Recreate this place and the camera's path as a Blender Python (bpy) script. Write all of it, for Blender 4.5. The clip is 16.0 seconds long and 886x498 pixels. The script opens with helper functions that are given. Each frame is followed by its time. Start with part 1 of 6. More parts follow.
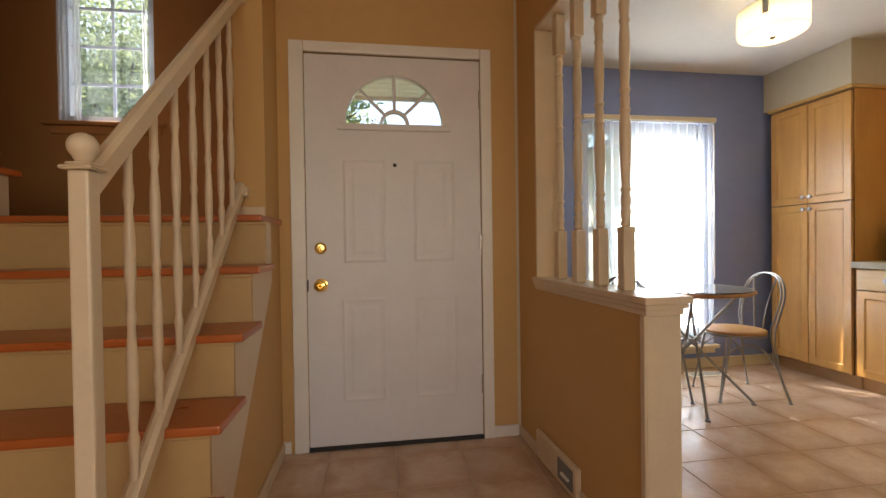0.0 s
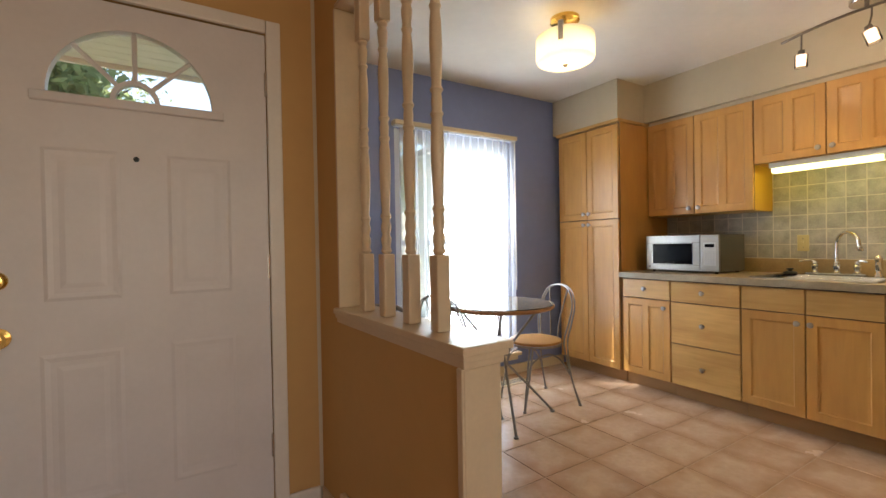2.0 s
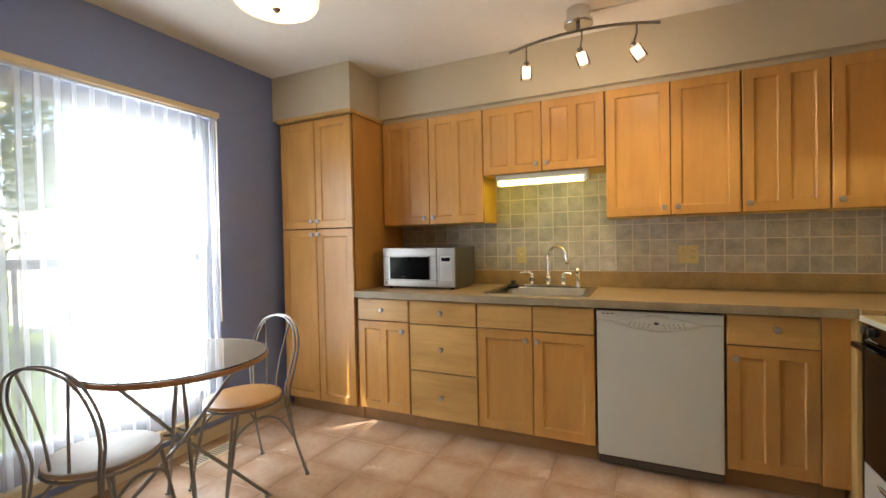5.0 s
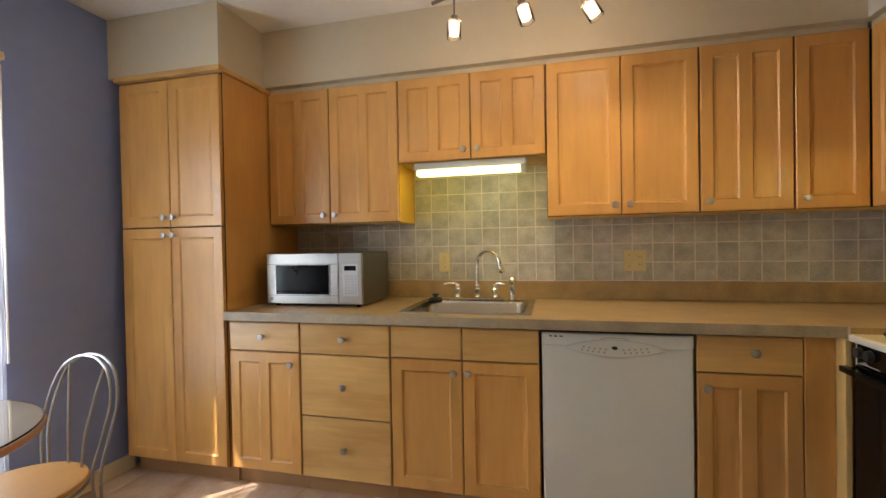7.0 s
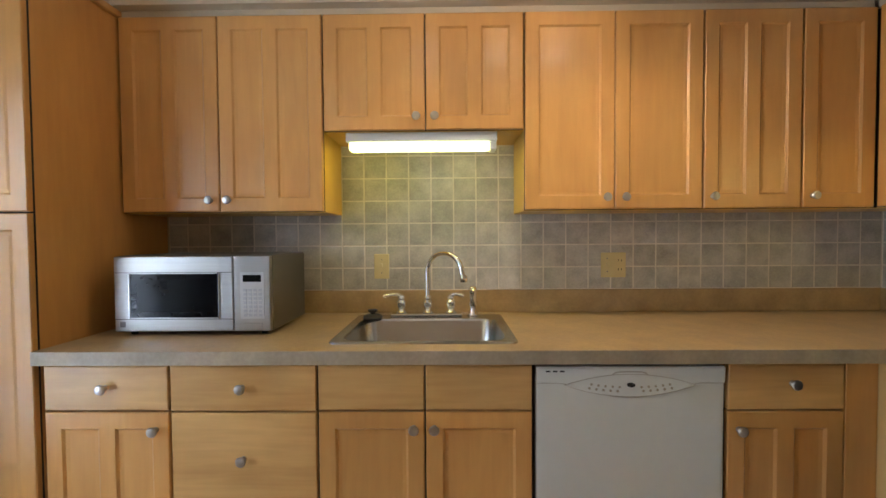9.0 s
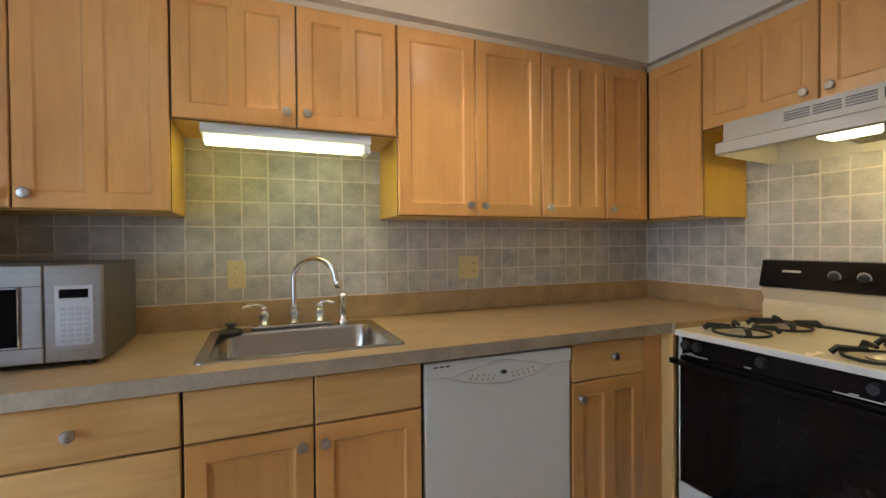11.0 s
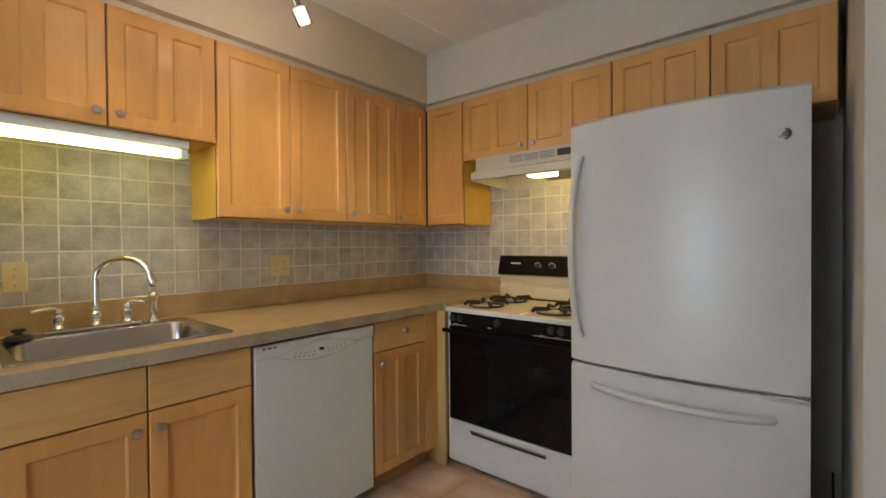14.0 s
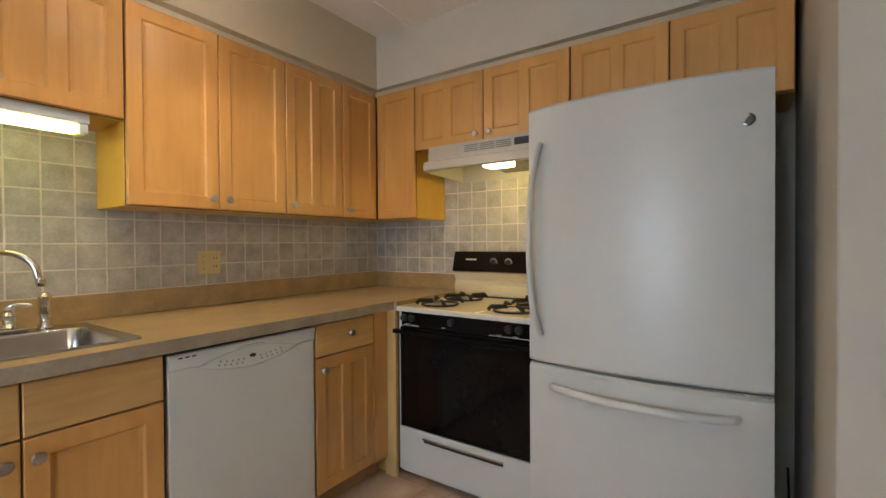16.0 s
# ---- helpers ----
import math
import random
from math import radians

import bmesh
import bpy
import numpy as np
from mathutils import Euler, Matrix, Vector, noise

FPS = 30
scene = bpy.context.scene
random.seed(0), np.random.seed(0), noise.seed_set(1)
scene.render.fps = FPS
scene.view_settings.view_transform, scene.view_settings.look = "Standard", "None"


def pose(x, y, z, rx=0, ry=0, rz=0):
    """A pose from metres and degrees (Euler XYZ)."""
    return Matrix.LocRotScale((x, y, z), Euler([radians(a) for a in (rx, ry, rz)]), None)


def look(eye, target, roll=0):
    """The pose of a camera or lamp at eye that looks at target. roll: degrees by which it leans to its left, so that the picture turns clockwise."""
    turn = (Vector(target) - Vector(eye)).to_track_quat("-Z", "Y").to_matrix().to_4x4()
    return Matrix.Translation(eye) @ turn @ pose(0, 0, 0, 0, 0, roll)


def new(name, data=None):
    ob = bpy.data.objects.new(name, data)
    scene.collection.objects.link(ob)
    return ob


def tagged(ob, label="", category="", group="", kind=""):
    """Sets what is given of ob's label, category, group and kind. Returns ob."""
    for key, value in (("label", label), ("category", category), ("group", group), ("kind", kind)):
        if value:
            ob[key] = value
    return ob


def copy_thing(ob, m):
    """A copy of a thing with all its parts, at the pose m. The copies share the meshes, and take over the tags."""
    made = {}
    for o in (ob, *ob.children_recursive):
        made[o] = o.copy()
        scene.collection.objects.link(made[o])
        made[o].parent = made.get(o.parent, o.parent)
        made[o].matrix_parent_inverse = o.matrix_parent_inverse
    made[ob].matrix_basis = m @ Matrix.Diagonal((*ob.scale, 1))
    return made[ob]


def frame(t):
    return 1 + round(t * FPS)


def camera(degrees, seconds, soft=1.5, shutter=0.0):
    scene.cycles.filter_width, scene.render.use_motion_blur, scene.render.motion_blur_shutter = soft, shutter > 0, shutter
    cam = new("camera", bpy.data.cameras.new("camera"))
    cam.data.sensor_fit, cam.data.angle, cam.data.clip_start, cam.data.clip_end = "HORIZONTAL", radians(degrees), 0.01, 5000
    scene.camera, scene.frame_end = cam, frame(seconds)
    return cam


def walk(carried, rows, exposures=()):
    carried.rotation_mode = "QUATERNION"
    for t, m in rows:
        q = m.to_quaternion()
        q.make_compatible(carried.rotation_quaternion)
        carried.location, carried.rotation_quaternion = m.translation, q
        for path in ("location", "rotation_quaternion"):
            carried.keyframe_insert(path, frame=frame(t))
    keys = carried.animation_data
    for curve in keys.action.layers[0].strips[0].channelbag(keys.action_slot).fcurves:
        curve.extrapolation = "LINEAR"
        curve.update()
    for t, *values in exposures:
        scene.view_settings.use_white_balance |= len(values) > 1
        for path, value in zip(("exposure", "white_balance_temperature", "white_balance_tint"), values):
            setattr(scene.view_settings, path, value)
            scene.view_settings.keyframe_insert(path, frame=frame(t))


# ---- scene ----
cam = camera(90.4, 16.0)
PATH = [
    (0, (0.247, 0.054, 1.082), (0.545, 2.032, 1.057), -0.8),
    (0.5, (0.287, 0.148, 1.087), (0.778, 2.087, 1.063), -0.8),
    (1, (0.333, 0.238, 1.107), (1.01, 2.12, 1.082), -0.9),
    (1.5, (0.391, 0.323, 1.136), (1.253, 2.128, 1.116), -1.0),
    (2, (0.454, 0.4, 1.163), (1.506, 2.1, 1.142), -1.0),
    (2.5, (0.538, 0.503, 1.194), (1.781, 2.069, 1.172), -1.0),
    (3, (0.633, 0.596, 1.209), (2.051, 2.006, 1.187), -1.1),
    (3.5, (0.74, 0.676, 1.2), (2.302, 1.926, 1.18), -1.2),
    (4, (0.843, 0.752, 1.211), (2.524, 1.836, 1.188), -1.15),
    (4.5, (0.957, 0.796, 1.238), (2.711, 1.757, 1.203), -1.2),
    (5, (1.088, 0.857, 1.246), (2.899, 1.704, 1.209), -1.2),
    (5.2, (1.152, 0.876, 1.236), (2.983, 1.68, 1.207), -1.2),
    (7.5, (1.828, 1.155, 1.246), (3.788, 1.552, 1.214), -0.95),
    (8, (2.004, 1.252, 1.262), (3.981, 1.551, 1.222), -0.9),
    (8.2, (2.06, 1.282, 1.268), (4.043, 1.533, 1.221), -0.85),
    (10.3, (2.293, 1.543, 1.244), (4.237, 1.072, 1.219), -0.4),
    (10.5, (2.281, 1.564, 1.238), (4.199, 1.001, 1.219), -0.6),
    (11, (2.239, 1.615, 1.252), (4.084, 0.843, 1.226), -0.5),
    (11.5, (2.184, 1.67, 1.256), (3.946, 0.724, 1.228), -0.5),
    (12, (2.121, 1.728, 1.26), (3.797, 0.637, 1.235), -0.5),
    (12.5, (2.059, 1.783, 1.262), (3.65, 0.571, 1.236), -0.4),
    (13, (2.012, 1.832, 1.261), (3.504, 0.501, 1.236), -0.4),
    (13.5, (1.985, 1.888, 1.247), (3.369, 0.444, 1.223), -0.4),
    (14, (1.968, 1.933, 1.244), (3.253, 0.401, 1.22), -0.4),
    (14.5, (1.969, 1.972, 1.226), (3.172, 0.375, 1.204), -0.4),
    (15, (1.981, 1.974, 1.21), (3.136, 0.341, 1.189), -0.4),
    (15.5, (2.011, 1.915, 1.212), (3.142, 0.266, 1.187), -0.4),
    (16, (2.053, 1.789, 1.214), (3.178, 0.136, 1.189), -0.4),
]
walk(cam, [(t, look(eye, target, roll)) for t, eye, target, roll in PATH], [(0, 1.53, 6900, 10), (2.5, 1.42, 6800, 10), (5, 1.53, 6950, 10), (8, 1.42, 6300, 10), (10.4, 1.38, 5480, 10), (11.5, 1.34, 5580, 10), (14.5, 1.36, 6200, 10), (16, 1.38, 6150, 10)])

# ---- world, sun, large lights ----
SUN_AZ = (0.727, -0.687)
SUN_EL = 55.0
world = bpy.data.worlds.new("sky")
scene.world = world
world.use_nodes = True
wn = world.node_tree
sky = wn.nodes.new("ShaderNodeTexSky")
sky.sky_type = "NISHITA"
sky.sun_disc = False
sky.sun_elevation = radians(SUN_EL)
sky.sun_rotation = math.atan2(-SUN_AZ[0], -SUN_AZ[1])
wn.links.new(sky.outputs["Color"], wn.nodes["Background"].inputs["Color"])
wn.nodes["Background"].inputs["Strength"].default_value = 0.15


def lamp(name, kind, energy, color, m, size=0.1, size_y=None, angle=None):
    data = bpy.data.lights.new(name, kind)
    data.energy, data.color = energy, color
    if kind == "AREA":
        data.size = size
        if size_y:
            data.shape, data.size_y = "RECTANGLE", size_y
    elif kind == "SUN":
        data.angle = radians(size)
    else:
        data.shadow_soft_size = size
    if angle:
        data.spot_size, data.spot_blend = radians(angle), 1.0
    ob = new(name, data)
    ob.matrix_basis = m
    return ob


ce = math.cos(radians(SUN_EL))
lamp("sun", "SUN", 5.0, (1.0, 0.95, 0.87), look((0, 0, 8), (SUN_AZ[0] * ce, SUN_AZ[1] * ce, 8 - math.sin(radians(SUN_EL)))), 0.5)
WARM = (1.0, 0.72, 0.42)
lamp("window_skylight", "AREA", 15, (0.82, 0.91, 1.0), look((2.615, 3.50, 1.12), (2.6, 0, 0.95)), 0.74, 1.58)
# two added fill lamps in unseen hall openings brighten entry and stairs
lamp("hall_fill_back", "AREA", 10.5, (1.0, 0.86, 0.69), look((0.1, -3.44, 1.45), (0.1, 0, 1.2)), 2.2, 1.5)
lamp("hall_fill_side", "AREA", 6, (1.0, 0.90, 0.78), look((1.735, -1.9, 1.45), (0.2, -0.6, 1.1)), 1.2, 1.4)
lamp("drum_bulb", "POINT", 8.6, (1.0, 0.80, 0.54), pose(2.47, 2.24, 2.262), 0.08)
for sx, sy, sz, dx, dy, watt in ((3.625, 1.48, 2.175, -0.02, 0.03, 1.7), (3.57, 1.17, 2.195, 0.02, -0.28, 2.3), (3.6, 0.90, 2.185, -0.02, -0.55, 2.6)):
    lamp("track_bulb", "POINT", watt * 0.2, (1.0, 0.74, 0.5), pose(sx + dx * 0.07, sy + dy * 0.07, sz - 0.065), 0.02)
    lamp("track_beam", "SPOT", 2.0 * watt, (1.0, 0.80, 0.56), look((sx + dx * 0.07, sy + dy * 0.07, sz - 0.07), (sx + dx, sy + dy, sz - 1.07)), 0.03, angle=130)
for ty in (1.27, 1.74):
    lamp("tube_end_glow", "POINT", 0.13, (0.92, 0.82, 0.1), pose(4.01, ty, 1.603), 0.008)
lamp("tube_glow", "AREA", 0.065, (0.95, 0.86, 0.16), look((4.02, 1.5, 1.6), (4.06, 1.5, 0)), 0.56, 0.04)
lamp("hood_bulb", "POINT", 1.2, (1.0, 0.70, 0.18), pose(3.10, -0.285, 1.598), 0.01)

# ---- materials ----


def node_mat(name):
    m = bpy.data.materials.new(name)
    m.use_nodes = True
    return m, m.node_tree, m.node_tree.nodes["Principled BSDF"]


def mat(name, color, rough=0.5, metal=0.0, vary=0.06, scale=6.0, bump=0.0, bump_scale=80.0, dark=None, stretch=(1, 1, 1), coat=0.0, spec=0.5, random_value=0.0):
    """A surface with two scales of variation, fine relief and uneven gloss."""
    m, nt, bsdf = node_mat(name)
    N, L = nt.nodes, nt.links
    tc = N.new("ShaderNodeTexCoord")
    mp = N.new("ShaderNodeMapping")
    mp.inputs["Scale"].default_value = stretch
    L.new(tc.outputs["Object"], mp.inputs["Vector"])
    big = N.new("ShaderNodeTexNoise")
    big.inputs["Scale"].default_value, big.inputs["Detail"].default_value = scale, 5
    fine = N.new("ShaderNodeTexNoise")
    fine.inputs["Scale"].default_value, fine.inputs["Detail"].default_value = scale * 9, 4
    L.new(mp.outputs["Vector"], big.inputs["Vector"])
    L.new(mp.outputs["Vector"], fine.inputs["Vector"])
    add = N.new("ShaderNodeMath")
    add.operation = "MULTIPLY_ADD"
    add.inputs[1].default_value = 0.45
    L.new(fine.outputs["Fac"], add.inputs[0])
    L.new(big.outputs["Fac"], add.inputs[2])
    ramp = N.new("ShaderNodeMapRange")
    ramp.inputs["From Min"].default_value, ramp.inputs["From Max"].default_value = 0.45, 1.0
    L.new(add.outputs[0], ramp.inputs["Value"])
    mix = N.new("ShaderNodeMix")
    mix.data_type = "RGBA"
    lo = dark or tuple(c * (1 - 2 * vary) for c in color)
    hi = tuple(min(1, c * (1 + vary)) for c in color)
    mix.inputs["A"].default_value, mix.inputs["B"].default_value = (*lo, 1), (*hi, 1)
    L.new(ramp.outputs["Result"], mix.inputs["Factor"])
    out = mix.outputs["Result"]
    if random_value:
        info = N.new("ShaderNodeObjectInfo")
        rr = N.new("ShaderNodeMapRange")
        rr.inputs["To Min"].default_value, rr.inputs["To Max"].default_value = 1 - random_value, 1 + random_value
        L.new(info.outputs["Random"], rr.inputs["Value"])
        hsv = N.new("ShaderNodeHueSaturation")
        L.new(rr.outputs["Result"], hsv.inputs["Value"])
        L.new(out, hsv.inputs["Color"])
        out = hsv.outputs["Color"]
        off = N.new("ShaderNodeVectorMath")
        off.operation = "SCALE"
        off.inputs[0].default_value = (37.0, 19.0, 53.0)
        L.new(info.outputs["Random"], off.inputs["Scale"])
        L.new(off.outputs["Vector"], mp.inputs["Location"])
    L.new(out, bsdf.inputs["Base Color"])
    rg = N.new("ShaderNodeMapRange")
    rg.inputs["To Min"].default_value, rg.inputs["To Max"].default_value = max(0.02, rough - 0.06), min(1, rough + 0.06)
    L.new(big.outputs["Fac"], rg.inputs["Value"])
    L.new(rg.outputs["Result"], bsdf.inputs["Roughness"])
    bsdf.inputs["Metallic"].default_value = metal
    bsdf.inputs["Coat Weight"].default_value = coat
    bsdf.inputs["Specular IOR Level"].default_value = spec
    if bump:
        bn = N.new("ShaderNodeTexNoise")
        bn.inputs["Scale"].default_value, bn.inputs["Detail"].default_value = bump_scale, 3
        L.new(mp.outputs["Vector"], bn.inputs["Vector"])
        bp = N.new("ShaderNodeBump")
        bp.inputs["Strength"].default_value, bp.inputs["Distance"].default_value = bump, 0.002
        L.new(bn.outputs["Fac"], bp.inputs["Height"])
        L.new(bp.outputs["Normal"], bsdf.inputs["Normal"])
    return m


def wood(name, light, dark, stretch, rough=0.38, coat=0.25, random_value=0.09):
    """Long grain drawn out along one axis, with soft cloudy figure across it."""
    m, nt, bsdf = node_mat(name)
    N, L = nt.nodes, nt.links
    tc = N.new("ShaderNodeTexCoord")
    info = N.new("ShaderNodeObjectInfo")
    off = N.new("ShaderNodeVectorMath")
    off.operation = "SCALE"
    off.inputs[0].default_value = (31.0, 17.0, 43.0)
    L.new(info.outputs["Random"], off.inputs["Scale"])
    mp = N.new("ShaderNodeMapping")
    mp.inputs["Scale"].default_value = stretch
    L.new(tc.outputs["Object"], mp.inputs["Vector"])
    L.new(off.outputs["Vector"], mp.inputs["Location"])
    grain = N.new("ShaderNodeTexNoise")
    grain.inputs["Scale"].default_value, grain.inputs["Detail"].default_value, grain.inputs["Distortion"].default_value = 5.0, 8, 0.6
    L.new(mp.outputs["Vector"], grain.inputs["Vector"])
    fig = N.new("ShaderNodeTexNoise")
    fig.inputs["Scale"].default_value, fig.inputs["Detail"].default_value = 3.5, 3
    shift = N.new("ShaderNodeVectorMath")
    L.new(tc.outputs["Object"], shift.inputs[0])
    L.new(off.outputs["Vector"], shift.inputs[1])
    stre = N.new("ShaderNodeVectorMath")
    stre.operation = "MULTIPLY"
    stre.inputs[1].default_value = tuple(0.6 if v < 1.01 else 2.0 for v in stretch)
    L.new(shift.outputs["Vector"], stre.inputs[0])
    L.new(stre.outputs["Vector"], fig.inputs["Vector"])
    add = N.new("ShaderNodeMath")
    add.operation = "MULTIPLY_ADD"
    add.inputs[1].default_value = 0.45
    L.new(grain.outputs["Fac"], add.inputs[0])
    L.new(fig.outputs["Fac"], add.inputs[2])
    rmp = N.new("ShaderNodeMapRange")
    rmp.inputs["From Min"].default_value, rmp.inputs["From Max"].default_value = 0.45, 1.0
    L.new(add.outputs[0], rmp.inputs["Value"])
    mix = N.new("ShaderNodeMix")
    mix.data_type = "RGBA"
    mix.inputs["A"].default_value, mix.inputs["B"].default_value = (*dark, 1), (*light, 1)
    L.new(rmp.outputs["Result"], mix.inputs["Factor"])
    rr = N.new("ShaderNodeMapRange")
    rr.inputs["To Min"].default_value, rr.inputs["To Max"].default_value = 1 - random_value, 1 + random_value
    L.new(info.outputs["Random"], rr.inputs["Value"])
    hsv = N.new("ShaderNodeHueSaturation")
    L.new(rr.outputs["Result"], hsv.inputs["Value"])
    L.new(mix.outputs["Result"], hsv.inputs["Color"])
    L.new(hsv.outputs["Color"], bsdf.inputs["Base Color"])
    rg = N.new("ShaderNodeMapRange")
    rg.inputs["To Min"].default_value, rg.inputs["To Max"].default_value = rough - 0.08, rough + 0.08
    L.new(grain.outputs["Fac"], rg.inputs["Value"])
    L.new(rg.outputs["Result"], bsdf.inputs["Roughness"])
    bsdf.inputs["Coat Weight"].default_value = coat
    bsdf.inputs["Coat Roughness"].default_value = 0.25
    bp = N.new("ShaderNodeBump")
    bp.inputs["Strength"].default_value, bp.inputs["Distance"].default_value = 0.08, 0.001
    L.new(grain.outputs["Fac"], bp.inputs["Height"])
    L.new(bp.outputs["Normal"], bsdf.inputs["Normal"])
    return m


def glow(name, color, strength):
    m, nt, bsdf = node_mat(name)
    bsdf.inputs["Base Color"].default_value = (*color, 1)
    bsdf.inputs["Emission Color"].default_value = (*color, 1)
    bsdf.inputs["Emission Strength"].default_value = strength
    bsdf.inputs["Roughness"].default_value = 0.3
    return m


def glass(name, color=(1, 1, 1), rough=0.0):
    m, nt, bsdf = node_mat(name)
    bsdf.inputs["Base Color"].default_value = (*color, 1)
    bsdf.inputs["Transmission Weight"].default_value = 1.0
    bsdf.inputs["Roughness"].default_value = rough
    bsdf.inputs["IOR"].default_value = 1.45
    return m


def sheer(name, color, clear):
    """Thin cloth: part see-through, part translucent."""
    m, nt, bsdf = node_mat(name)
    N, L = nt.nodes, nt.links
    tl = N.new("ShaderNodeBsdfTranslucent")
    df = N.new("ShaderNodeBsdfDiffuse")
    tp = N.new("ShaderNodeBsdfTransparent")
    for n in (tl, df):
        n.inputs["Color"].default_value = (*color, 1)
    a, b = N.new("ShaderNodeMixShader"), N.new("ShaderNodeMixShader")
    a.inputs["Fac"].default_value, b.inputs["Fac"].default_value = 0.35, clear
    L.new(tl.outputs[0], a.inputs[1])
    L.new(df.outputs[0], a.inputs[2])
    L.new(a.outputs[0], b.inputs[1])
    L.new(tp.outputs[0], b.inputs[2])
    L.new(b.outputs[0], N["Material Output"].inputs["Surface"])
    return m


def lit_cloudy(name, color, glow_color, strength):
    """Opal glass: light inside shows through it, with a little glow of its own."""
    m = sheer(name, color, 0.0)
    N, L = m.node_tree.nodes, m.node_tree.links
    out = N["Material Output"]
    src = out.inputs["Surface"].links[0].from_socket
    em = N.new("ShaderNodeEmission")
    em.inputs["Color"].default_value, em.inputs["Strength"].default_value = (*glow_color, 1), strength
    ad = N.new("ShaderNodeAddShader")
    L.new(src, ad.inputs[0])
    L.new(em.outputs[0], ad.inputs[1])
    L.new(ad.outputs[0], out.inputs["Surface"])
    return m


M_TAN = mat("tan_wall_paint", (0.60, 0.372, 0.148), 0.75, vary=0.03, scale=2, bump=0.15, bump_scale=220)
M_CREAM = mat("cream_wall_paint", (0.58, 0.51, 0.38), 0.75, vary=0.03, scale=2, bump=0.15, bump_scale=220)
M_GREY = mat("pale_grey_wall_paint", (0.60, 0.57, 0.50), 0.75, vary=0.03, scale=2, bump=0.15, bump_scale=220)
M_BLUE = mat("slate_blue_wall_paint", (0.23, 0.29, 0.54), 0.7, vary=0.04, scale=2, bump=0.15, bump_scale=220)
M_CEIL = mat("ceiling_paint", (0.80, 0.765, 0.71), 0.85, vary=0.03, scale=2, bump=0.3, bump_scale=160)
M_TRIM = mat("cream_gloss_trim", (0.69, 0.555, 0.385), 0.35, vary=0.04, scale=8, bump=0.05)
M_WHITE = mat("white_gloss_trim", (0.80, 0.76, 0.70), 0.35, vary=0.03, scale=8)
M_DOOR = mat("white_door_paint", (0.73, 0.695, 0.69), 0.4, vary=0.03, scale=5, bump=0.06, bump_scale=120)
MAPLE_L, MAPLE_D = (0.69, 0.376, 0.106), (0.55, 0.280, 0.077)
M_MAPLE = wood("maple_upright_grain", MAPLE_L, MAPLE_D, (9, 9, 0.9))
M_MAPLE_Y = wood("maple_level_grain", (0.75, 0.475, 0.17), (0.50, 0.275, 0.08), (9, 0.7, 9))
M_BARE = wood("pale_unfinished_maple", (0.68, 0.48, 0.2), (0.56, 0.37, 0.13), (9, 9, 0.9), 0.5, 0.0)
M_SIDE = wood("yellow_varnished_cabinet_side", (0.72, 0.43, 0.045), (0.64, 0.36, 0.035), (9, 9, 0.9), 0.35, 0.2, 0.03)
M_BROWN = mat("russet_brown_wall_paint", (0.40, 0.185, 0.062), 0.7, vary=0.03, scale=2, bump=0.15, bump_scale=220)
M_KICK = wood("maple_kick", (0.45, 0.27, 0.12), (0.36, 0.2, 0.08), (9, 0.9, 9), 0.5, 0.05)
M_TREAD = wood("red_oak_tread", (0.46, 0.115, 0.022), (0.36, 0.085, 0.017), (0.5, 6, 6), 0.3, 0.3)
M_COUNTER = mat("tan_laminate_counter", (0.43, 0.30, 0.14), 0.36, vary=0.14, scale=9, dark=(0.31, 0.212, 0.10))
M_EDGE = mat("grey_tan_laminate_edge", (0.40, 0.335, 0.235), 0.45, vary=0.14, scale=9)
M_TILE = mat("taupe_wall_tile", (0.52, 0.50, 0.445), 0.42, vary=0.14, scale=12, dark=(0.32, 0.30, 0.27), bump=0.1, bump_scale=40, random_value=0.07, spec=0.35)
M_GROUT = mat("pale_grout", (0.72, 0.665, 0.575), 0.8, vary=0.08, scale=20)
# cream risers turned tan: the stairs' dim, warm light is in this colour
M_RISER = mat("dimmed_cream_riser_paint", (0.50, 0.325, 0.135), 0.45, vary=0.04, scale=4)


